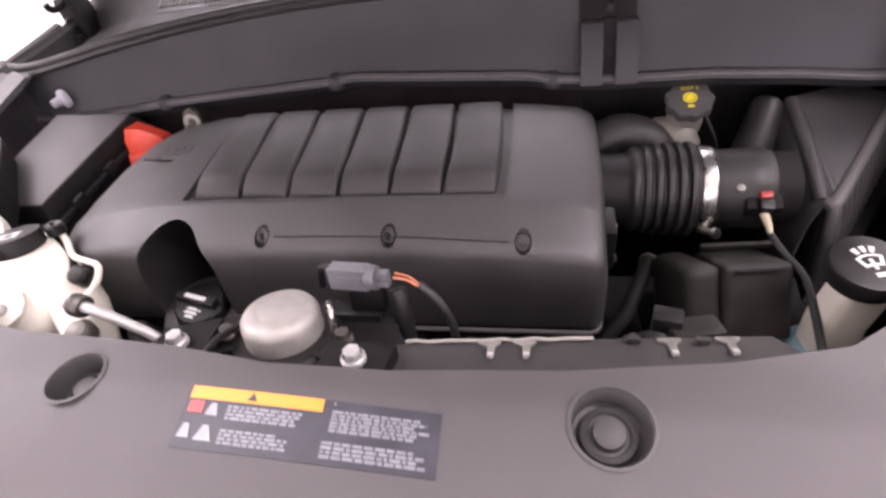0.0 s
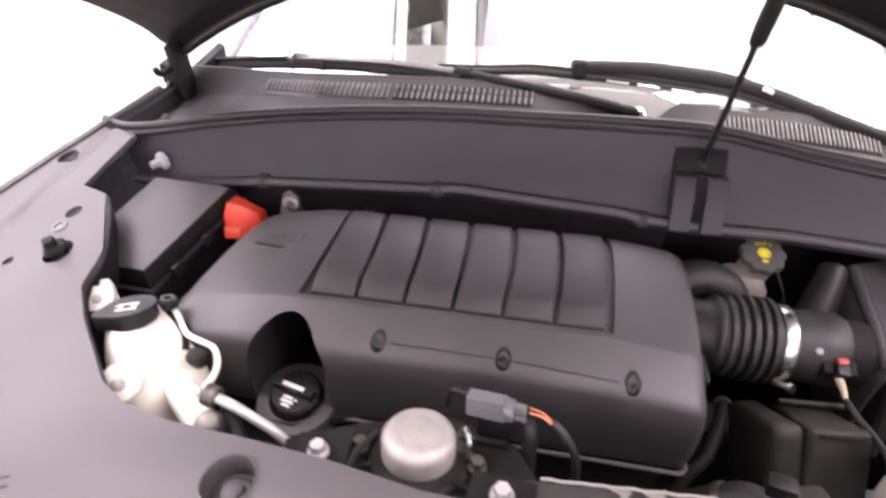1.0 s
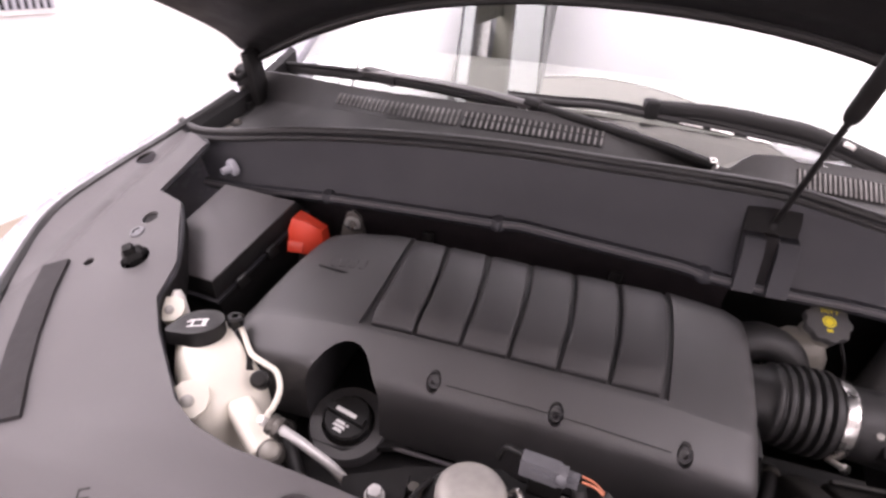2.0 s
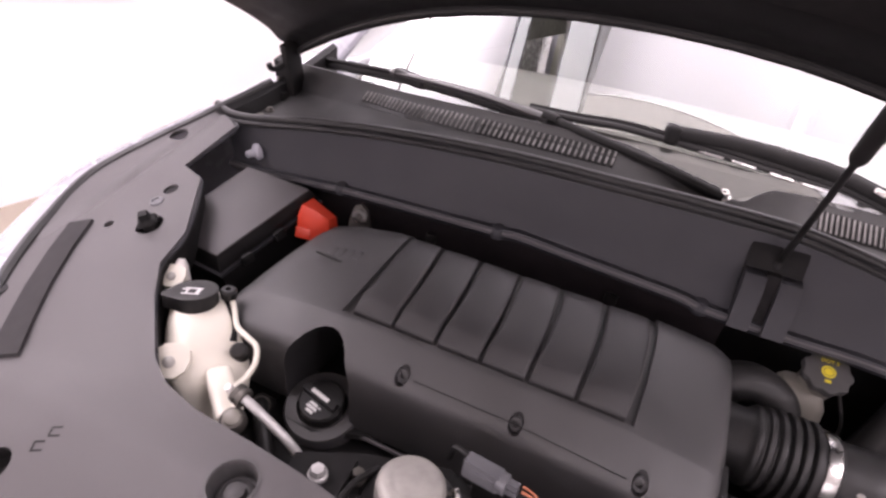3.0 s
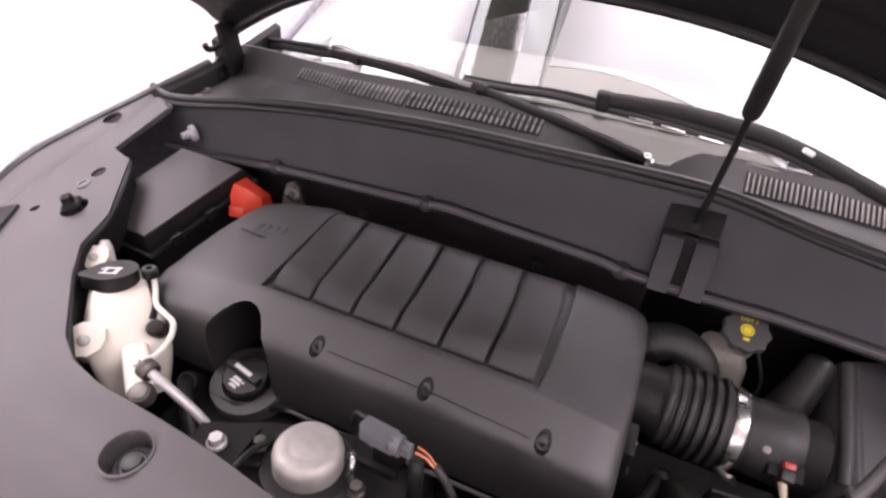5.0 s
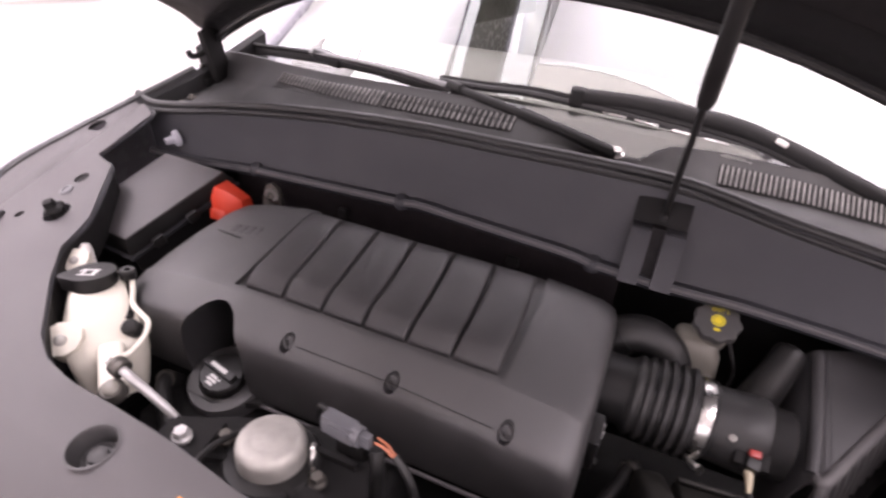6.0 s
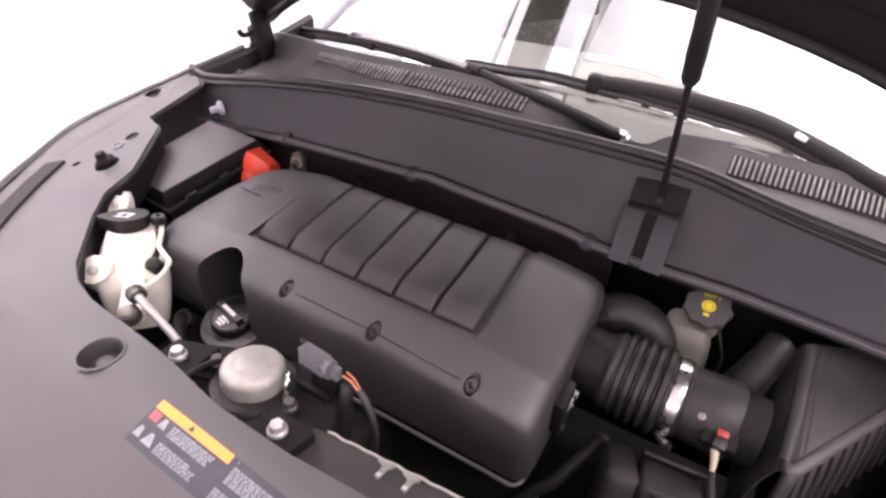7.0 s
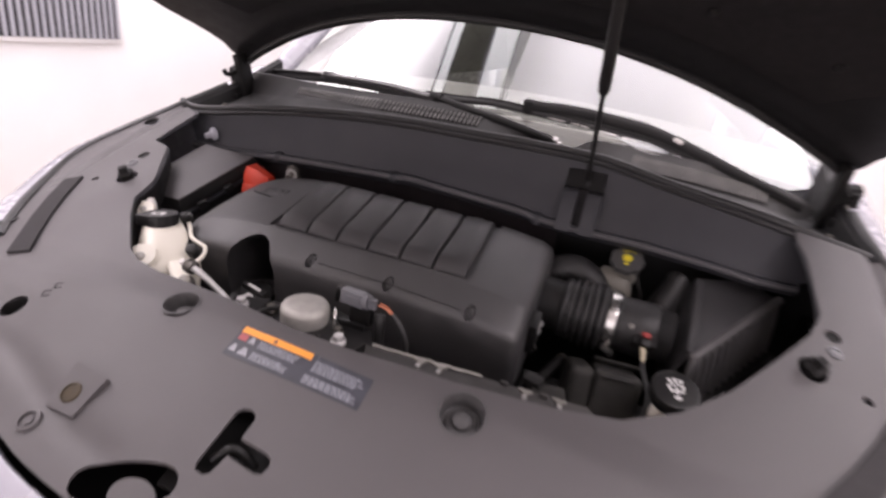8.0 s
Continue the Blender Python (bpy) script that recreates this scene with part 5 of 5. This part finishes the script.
    rings = [((0.388, 0.958, 0.87), 0.042, 0.033, 0.1), ((0.388, 0.950, 0.955), 0.038, 0.034, 0.1), ((0.385, 0.948, 0.985), 0.037, 0.032, 0.1), ((0.380, 0.948, 1.006), 0.032, 0.025, 0.1), ((0.376, 0.948, 1.016), 0.023, 0.016, 0.1)]
    part("tank", ring_loft(bm_new(), rings), NATURAL_DULL, t, angle=60)
    part("tether", tube(bm_new(), [(0.422, 0.920, 1.03), (0.442, 0.91, 0.985), (0.438, 0.90, 0.955), (0.425, 0.90, 0.94)], 0.0025, 8), BLACK, t)


make_brake_reservoir()


# ---- washer bottle ----
def make_washer_bottle():
    t = thing("washer_bottle", (0.49, 0.57, 0.75), "milky washer bottle with a black cap", "bottle")
    ax = Vector((0.02, -0.30, 0.95)).normalized()
    c = Vector((0.507, 0.582, 0.984))
    m = along(c, c + ax)
    cap = part("cap", lathe(bm_new(), [(0, -0.018), (0.0365, -0.018), (0.038, -0.014), (0.038, 0.0), (0.036, 0.004), (0.031, 0.0055), (0, 0.006)], m, 48), BLACK, t, "black cap with white washer symbol")
    side = Vector((1, 0, 0))
    side = (side - ax * side.dot(ax)).normalized()
    up = ax.cross(side)
    w = Matrix(((side.x, up.x, ax.x, c.x), (side.y, up.y, ax.y, c.y), (side.z, up.z, ax.z, c.z), (0, 0, 0, 1))) @ rot(0, 0, 12) @ Matrix.Diagonal((0.85, 0.85, 1, 1))
    screen = [(-0.016, 0.006), (-0.008, 0.0095), (0.0, 0.0105), (0.008, 0.0095), (0.016, 0.006), (0.011, -0.009), (0.0, -0.007), (-0.011, -0.009)]
    inner = [(x * 0.72, (y + 0.0005) * 0.66 + 0.0006) for x, y in screen]
    bm = bm_new()
    for k in range(8):
        q = (k + 1) % 8
        prism(bm, [screen[k], screen[q], inner[q], inner[k]], w, 0.0056, 0.0066)
    bmesh.ops.remove_doubles(bm, verts=bm.verts, dist=0.00005)
    part("symbol", bm, WHITE_PRINT, cap)
    for x, y, a in ((-0.010, 0.017, 25), (0.0, 0.019, 0), (0.010, 0.017, -25)):
        part("jet_mark", prism(bm_new(), [(-0.0022, -0.005), (0.0022, -0.005), (0.0034, 0.004), (-0.0034, 0.004)], w @ Matrix.Translation((x, y, 0)) @ rot(0, 0, a), 0.0056, 0.0066), WHITE_PRINT, cap)
    part("blade_mark", prism(bm_new(), [(-0.0020, -0.013), (0.0020, -0.013), (0.0020, 0.003), (-0.0020, 0.003)], w, 0.0056, 0.0068), WHITE_PRINT, cap)
    part("letter_mark", prism(bm_new(), [(-0.006, -0.024), (0.006, -0.024), (0.006, -0.018), (-0.006, -0.018)], w, 0.0056, 0.0066), WHITE_PRINT, cap)
    rings = [((0.475, 0.60, 0.70), 0.05, 0.05, 0), ((0.502, 0.602, 0.84), 0.026, 0.026, 0), ((0.503, 0.597, 0.90), 0.025, 0.025, 0), ((0.509, 0.588, 0.943), 0.0245, 0.0245, 0), ((0.513, 0.583, 0.970), 0.027, 0.027, 0)]
    part("neck", ring_loft(bm_new(), rings[1:]), NATURAL, t, angle=60)
    part("tank", ring_loft(bm_new(), [((0.50, 0.61, 0.60), 0.06, 0.055, 0), ((0.50, 0.61, 0.83), 0.045, 0.043, 0), ((0.502, 0.604, 0.862), 0.029, 0.029, 0)]), BLUE_FLUID, t, "milky tank filled with blue fluid", angle=60)


make_washer_bottle()


# ---- dark parts under and beside the engine ----
def make_engine():
    t = thing("engine_block", (-0.1, 0.75, 0.5), "dark metal engine under its plastic cover", "engine")
    part("block", bevel(box(bm_new(), (-0.12, 0.77, 0.68), (0.72, 0.24, 0.36)), 0.02, 3), BLACK_MATT, t)
    part("front_housing", bevel(box(bm_new(), (-0.19, 0.60, 0.76), (0.42, 0.16, 0.16)), 0.02, 3), BLACK_MATT, t)
    part("throttle_body", lathe(bm_new(), [(0, 0), (0.05, 0), (0.05, 0.04), (0, 0.04)], along((0.215, 0.80, 0.965), (0.3, 0.80, 0.965)), 24), BLACK_MATT, t)
    for k, (y, z) in enumerate(((0.72, 0.95), (0.69, 0.92))):
        part("stud", lathe(bm_new(), [(0, 0.012), (0.006, 0.012), (0.007, 0.0), (0, 0)], along((0.262, y, z), (0.35, y - 0.03, z + 0.02)), 8), STEEL, t)
    part("side_bracket", bevel(box(bm_new(), (0.262, 0.70, 0.945), (0.018, 0.05, 0.07), rot(15, 0, 0)), 0.005), BLACK, t)
    for y, z, r in ((0.724, 0.945, 0.0065), (0.70, 0.952, 0.005)):
        part("stud", lathe(bm_new(), [(0, 0.026), (r * 0.8, 0.025), (r, 0.0), (0, 0)], along((0.266, y, z - 0.012), (0.272, y + 0.004, z + 0.02)), 8), ZINC, t, "bare steel stud")
    h = thing("control_box", (0.43, 0.66, 0.86), "dusty black control module beside the washer bottle", "control module")
    part("module", bevel(box(bm_new(), (0.425, 0.665, 0.885), (0.080, 0.10, 0.095), rot(-22, 0, 6)), 0.010, 4), DUSTY, h)
    part("module_label", bevel(box(bm_new(), (0.425, 0.652, 0.9335), (0.050, 0.050, 0.003), rot(-22, 0, 6)), 0.001), BLACK, h)
    part("tall_cover", bevel(box(bm_new(), (0.362, 0.665, 0.872), (0.046, 0.11, 0.11), rot(-22, 0, 12)), 0.016, 4), DUSTY, h)
    part("stay", bevel(box(bm_new(), (0.425, 0.712, 0.926), (0.088, 0.006, 0.010), rot(20, 0, 5)), 0.002), DUSTY, h)
    part("tray", bevel(box(bm_new(), (0.42, 0.66, 0.80), (0.2, 0.2, 0.03)), 0.006), BLACK_MATT, h)
    part("lower_frame", bevel(box(bm_new(), (0.42, 0.66, 0.64), (0.16, 0.16, 0.30)), 0.006), BLACK_MATT, h)
    hoses = (
        ("radiator_hose", [(0.24, 0.60, 0.80), (0.29, 0.575, 0.86), (0.32, 0.56, 0.88), (0.35, 0.52, 0.86), (0.36, 0.46, 0.80)], 0.021, RUBBER),
        ("heater_hose", [(0.335, 0.76, 0.87), (0.324, 0.735, 0.885), (0.312, 0.70, 0.885), (0.299, 0.672, 0.874), (0.285, 0.650, 0.855), (0.262, 0.635, 0.83), (0.24, 0.62, 0.79)], 0.010, BLACK_MATT),
        ("bypass_hose", [(-0.40, 0.62, 0.82), (-0.385, 0.575, 0.87), (-0.36, 0.545, 0.865), (-0.33, 0.52, 0.83), (-0.30, 0.49, 0.80)], 0.012, RUBBER),
        ("vacuum_hose", [(-0.44, 0.915, 0.97), (-0.30, 0.916, 0.99), (-0.1, 0.914, 1.000), (0.1, 0.914, 0.99), (0.2, 0.915, 0.97)], 0.009, RUBBER),
        ("wiring_loom", [(-0.44, 0.925, 1.00), (-0.33, 0.926, 1.016), (-0.22, 0.924, 1.010), (-0.15, 0.922, 1.018), (0.0, 0.922, 1.012), (0.12, 0.920, 1.014), (0.25, 0.920, 0.99)], 0.006, BLACK),
        ("ground_cable", [(0.29, 0.53, 0.90), (0.31, 0.525, 0.91), (0.335, 0.53, 0.90), (0.34, 0.55, 0.86)], 0.006, BLACK),
    )
    for nm, pts, r, mt in hoses:
        hz = thing(nm, pts[0], "black rubber %s running beside the engine" % nm.replace("_", " "), "hose")
        part("tube", tube(bm_new(), pts, r, 14), mt, hz)
        part("clip", lathe(bm_new(), [(r, -0.005), (r + 0.0025, -0.005), (r + 0.0025, 0.005), (r, 0.005)], along(smooth_path(pts, 6)[6], smooth_path(pts, 6)[7]), 18), DULL_STEEL, hz)
    b = thing("wiring_bracket", (0.33, 0.50, 0.93), "dusty black wiring bracket beside the shroud", "bracket")
    bm = box(bm_new(), (0.325, 0.495, 0.962), (0.05, 0.03, 0.018), rot(0, 0, 12))
    part("plate", bevel(bm, 0.004), DUSTY, b)
    part("plug", bevel(box(bm_new(), (0.30, 0.500, 0.972), (0.028, 0.02, 0.02), rot(10, 0, -15)), 0.003), BLACK, b)
    part("post", bevel(box(bm_new(), (0.325, 0.495, 0.88), (0.02, 0.02, 0.16)), 0.003), BLACK, b)


make_engine()


# ---- fittings on the front panel ----
def on_deck(x, y, dz=0.0, turn=0.0):
    h = 0.004
    n = Vector((-(deck(x + h, y) - deck(x - h, y)) / (2 * h), -(deck(x, y + h) - deck(x, y - h)) / (2 * h), 1)).normalized()
    side = (Vector((1, 0, 0)) - n * n.x).normalized()
    up = n.cross(side)
    p = Vector((x, y, deck(x, y))) + n * dz
    return Matrix(((side.x, up.x, n.x, p.x), (side.y, up.y, n.y, p.y), (side.z, up.z, n.z, p.z), (0, 0, 0, 1))) @ rot(0, 0, turn)


def deck_fittings():
    t = front_panel
    for x, y, r in ((-0.253, 0.368, 0.026), (0.232, 0.350, 0.030)):
        part("recess", lathe(bm_new(), [(r + 0.004, 0.0012), (r + 0.001, 0.0016), (r, -0.002), (r - 0.002, -0.026), (r * 0.80, -0.027), (r * 0.74, -0.020), (r * 0.62, -0.018), (r * 0.55, -0.022), (r * 0.45, -0.022), (r * 0.42, -0.015), (r * 0.2, -0.013), (0, -0.013)], on_deck(x, y), 40), AIRBOX, t, "round recess with a moulded plug")
    for s in (-1, 1):
        part("rubber_stop", lathe(bm_new(), [(0, -0.03), (0.012, -0.03), (0.012, 0.004), (0.018, 0.008), (0.016, 0.012), (0.010, 0.015), (0.0085, 0.026), (0, 0.027)], on_deck(s * 0.696, 0.665), 32, 0.14, 4), BLACK_MATT, t, "black rubber hood stop")
        part("push_clip", lathe(bm_new(), [(0, 0.002), (0.005, 0.002), (0.0055, 0.0005), (0.007, 0.0005), (0.0075, 0.003), (0.0115, 0.0025), (0.0125, 0.0)], on_deck(s * 0.733, 0.715), 24), GREY_PLASTIC, t)
        part("push_clip", lathe(bm_new(), [(0, 0.003), (0.012, 0.0025), (0.013, -0.006), (0, -0.006)], on_deck(s * 0.733, 0.748, -0.006), 24), BLACK_MATT, t)
        part("foam_strip", bevel(loft(bm_new(), [[on_deck(s * x + o, y - abs(o) * 0.2 + (o * -0.55 * s), dz) @ Vector() for o, dz in ((-0.017, 0.0), (-0.017, 0.006), (0.017, 0.006), (0.017, 0.0))] for x, y in ((0.825, 0.640), (0.79, 0.575), (0.745, 0.505), (0.70, 0.445), (0.655, 0.392))], closed=True, caps=True), 0.001), FOAM, t, "dark grey foam strip")
    # square pad with a fixing, and a loose ring clip
    m = on_deck(-0.280, 0.198)
    part("pad", bevel(prism(bm_new(), [(-0.024, -0.026), (0.030, -0.027), (0.037, 0.033), (-0.030, 0.041)], m, -0.010, 0.0045), 0.004, 3), SHIELD, t)
    part("brass_insert", lathe(bm_new(), [(0, 0.0055), (0.012, 0.0055), (0.0125, 0.007), (0.015, 0.006), (0.0155, 0.003)], m, 20), BRASS, t, "brown metal insert")
    part("push_clip", lathe(bm_new(), [(0, 0.003), (0.006, 0.003), (0.0065, 0.001), (0.011, 0.001), (0.012, 0.005), (0.016, 0.004), (0.017, 0.0)], on_deck(-0.305, 0.152), 24), SHIELD, t)
    part("hole_liner", lathe(bm_new(), [(0.020, 0.0), (0.019, -0.02), (0.010, -0.024), (0, -0.024)], on_deck(-0.52, 0.285), 24), BLACK_MATT, t)
    part("hole_liner", lathe(bm_new(), [(0.020, 0.0), (0.019, -0.02), (0.010, -0.024), (0, -0.024)], on_deck(0.52, 0.285), 24), BLACK_MATT, t)
    part("hole_plate", bevel(prism(bm_new(), [(0.033 * math.cos(w), 0.022 * math.sin(w)) for w in [math.pi * k / 12 for k in range(24)]], on_deck(-0.106, 0.126), -0.018, -0.013), 0.002), SHIELD, t)
    # stamped marks
    for k, (x, y) in enumerate(((-0.482, 0.333), (-0.486, 0.314))):
        m = on_deck(x, y, 0, 25) @ Matrix.Scale(0.72, 4)
        bm = bm_new()
        for q in ([(-0.010, -0.0016), (0.010, -0.0016), (0.010, 0.0016), (-0.010, 0.0016)], [(-0.010, 0.0016), (-0.007, 0.0016), (-0.007, 0.013), (-0.010, 0.013)], [(-0.010, 0.013), (0.008, 0.013), (0.008, 0.016), (-0.010, 0.016)]):
            prism(bm, q, m, 0, 0.0008)
        part("stamp", bm, FOAM, t)
    # latch under the slot
    l = thing("hood_latch", (-0.03, 0.22, 0.88), "black steel hood latch below the slot", "latch")
    part("plate", bevel(box(bm_new(), (-0.03, 0.22, 0.895), (0.14, 0.12, 0.006), rot(20, 0, 0)), 0.001), BLACK_MATT, l)
    part("claw", tube(bm_new(), [(-0.045, 0.20, 0.91), (-0.03, 0.215, 0.922), (-0.015, 0.222, 0.918), (0.0, 0.225, 0.90)], 0.006, 10), BLACK, l)
    part("stem", bevel(box(bm_new(), (-0.03, 0.25, 0.80), (0.05, 0.03, 0.20)), 0.002), BLACK_MATT, l)


BRASS = mat("dull_brass", (0.045, 0.033, 0.018), 0.6, 0.3, vary=0.3, scale=80)
deck_fittings()


# ---- warning label ----
def make_label():
    t = thing("warning_label", (-0.03, 0.34, 0.99), "black warning label with an orange strip on the panel", "label")

    def quad(bm, a, b, c, d, h):
        """A strip between the corners given as (u, v) on the label."""
        n = 10
        lo, hi = [], []
        for k in range(n + 1):
            w = k / n
            lo.append(((a[0] + (b[0] - a[0]) * w), (a[1] + (b[1] - a[1]) * w)))
            hi.append(((d[0] + (c[0] - d[0]) * w), (d[1] + (c[1] - d[1]) * w)))
        rows = []
        for hh in (0.0, h):
            rows.append([spot(u, v, hh) for u, v in lo + hi[::-1]])
        loft(bm, rows, closed=True, caps=False)
        vs = [[bm.verts.new(spot(u, v, h)) for u, v in r] for r in (lo, hi)]
        for k in range(n):
            bm.faces.new((vs[0][k], vs[0][k + 1], vs[1][k + 1], vs[1][k]))

    def spot(u, v, h):
        """u along the label from 0 to 1, v down it from 0 to 1."""
        x = -0.124 + 0.226 * u
        y = 0.361 - 0.013 * u - 0.050 * v * (1 - 0.08 * u)
        return Vector((x, y, deck(x, y) + 0.0006 + h))

    def bar(bm, u0, u1, v0, v1, h):
        quad(bm, (u0, v1), (u1, v1), (u1, v0), (u0, v0), h)
    bm = bm_new()
    bar(bm, 0, 1, 0, 1, 0.0004)
    part("film", bm, LABEL, t)
    bm = bm_new()
    bar(bm, 0.012, 0.56, 0.0, 0.205, 0.0008)
    part("orange_strip", bm, ORANGE_PRINT, t, "orange strip")
    bm = bm_new()
    quad(bm, (0.255, 0.165), (0.295, 0.165), (0.277, 0.04), (0.273, 0.04), 0.0012)
    part("triangle_mark", bm, LABEL, t)
    bm = bm_new()
    bar(bm, 0.02, 0.085, 0.24, 0.44, 0.0008)
    part("red_mark", bm, RED_PRINT, t)
    for u0, u1, v0, v1 in ((0.10, 0.15, 0.26, 0.46), (0.015, 0.065, 0.62, 0.84), (0.085, 0.16, 0.62, 0.86)):
        bm = bm_new()
        um = (u0 + u1) / 2
        quad(bm, (u0, v1), (u1, v1), (um + 0.012, v0), (um - 0.012, v0), 0.0008)
        part("symbol", bm, LABEL_SYMBOL, t)
    rnd = random.Random(4)
    for u0, u1, v0, v1, n in ((0.185, 0.50, 0.27, 0.52, 4), (0.185, 0.46, 0.66, 0.90, 4), (0.60, 0.66, 0.03, 0.09, 1), (0.60, 0.97, 0.16, 0.52, 6), (0.585, 0.97, 0.66, 0.92, 4)):
        for k in range(n):
            v = v0 + (v1 - v0) * k / n
            h = (v1 - v0) / n * 0.76
            bm = bm_new()
            u = u0
            end = u1 - rnd.random() * 0.06
            while u < end:
                w = 0.012 + rnd.random() * 0.03
                bar(bm, u, min(u + w, end), v, v + h, 0.0008)
                u += w + 0.007
            part("text_line", bm, LABEL_PRINT, t)


make_label()


# ---- dashboard and cabin behind the glass ----
def make_cabin():
    t = thing("dashboard", (0, 1.7, 1.1), "grey dashboard top seen through the windscreen", "dashboard")
    rows = []
    for i in range(31):
        x = -0.80 + 1.6 * i / 30
        g = base_of_glass(x)
        rows.append([g + Vector((0, 0.12, -0.02)), g + Vector((0, 0.27, 0.03)), g + Vector((0, 0.50, 0.02)), g + Vector((0, 0.62, -0.06)), g + Vector((0, 0.62, -0.5))])
    part("top", thick(loft(bm_new(), rows), 0.02), INTERIOR, t)
    # unseen cabin shell, added to block the booth's light behind the glass
    c = car
    rows = []
    for x in (-0.74, -0.5, -0.2, 0.2, 0.5, 0.74):
        z = 1.80 - 0.06 * x * x
        y = base_of_glass(x).y + 0.88
        rows.append([(x, y, z - 0.04), (x, y + 0.15, z), (x, 3.0, z + 0.02), (x, 4.2, z - 0.08)])
    part("roof", thick(loft(bm_new(), rows), 0.03), PAINT, c)
    part("roof_lining", thick(loft(bm_new(), [[Vector(p) + Vector((0, 0.02, -0.05)) for p in r] for r in rows]), 0.01), HEADLINER, c)
    for s in (-1, 1):
        part("cowl_end", bevel(box(bm_new(), (s * 0.805, 1.27, 1.135), (0.09, 0.14, 0.05), rot(14, s * 14, 0)), 0.022, 4), BLACK_MATT, c)
        part("body_side", bevel(box(bm_new(), (s * 0.90, 2.9, 0.80), (0.06, 3.0, 0.80)), 0.02, 3), PAINT, c)
        part("window_band", bevel(box(bm_new(), (s * 0.82, 3.15, 1.48), (0.02, 2.2, 0.58), rot(0, s * 12, 0)), 0.01), BLACK, c)
        part("pillar", tube(bm_new(), [(s * 0.86, 1.40, 1.20), (s * 0.82, 1.75, 1.46), (s * 0.75, 2.25, 1.765)], 0.035, 12), PAINT, c)
    part("tailgate", bevel(box(bm_new(), (0, 4.3, 1.08), (1.7, 0.08, 1.34)), 0.03, 3), PAINT, c)
    # unseen pale trim, added to lighten the glass where it reflects the beam
    part("unseen_trim", bevel(box(bm_new(), (0, 4.24, 1.08), (1.6, 0.02, 1.30)), 0.006), HEADLINER, c)
    part("cabin_floor", bevel(box(bm_new(), (0, 2.8, 0.42), (1.74, 3.0, 0.06)), 0.01), BLACK_MATT, c)
    for s in (-1, 1):
        for y in (0.62, 3.55):
            w = part("wheel", lathe(bm_new(), [(0, -0.10), (0.21, -0.10), (0.23, -0.11), (0.34, -0.115), (0.37, -0.09), (0.375, 0), (0.37, 0.09), (0.34, 0.115), (0.23, 0.11), (0.21, 0.10), (0, 0.10)], Matrix.Translation((s * 0.82, y, 0.376)) @ rot(0, 90, 0), 40), RUBBER, c)
            part("rim", lathe(bm_new(), [(0, 0.10), (0.05, 0.115), (0.19, 0.105), (0.21, 0.118), (0.225, 0.112)], Matrix.Translation((s * 0.82, y, 0.376)) @ rot(0, s * 90, 0), 32), ALU, w)


make_cabin()

# ---- slatted vent on the booth wall ----
t = thing("wall_vent", (WEST, 2.0, 1.25), "long slatted air vent on the white booth wall", "wall vent")
part("frame", bevel(box(bm_new(), (WEST + 0.014, 1.98, 1.26), (0.028, 1.36, 0.42)), 0.004), ROOM_WHITE, t)
part("backing", box(bm_new(), (WEST + 0.026, 1.98, 1.26), (0.012, 1.30, 0.366)), BLACK_MATT, t)
for k in range(30):
    part("slat", box(bm_new(), (WEST + 0.036, 1.345 + 0.0438 * k, 1.26), (0.014, 0.018, 0.366)), GREY_PRINT, t)
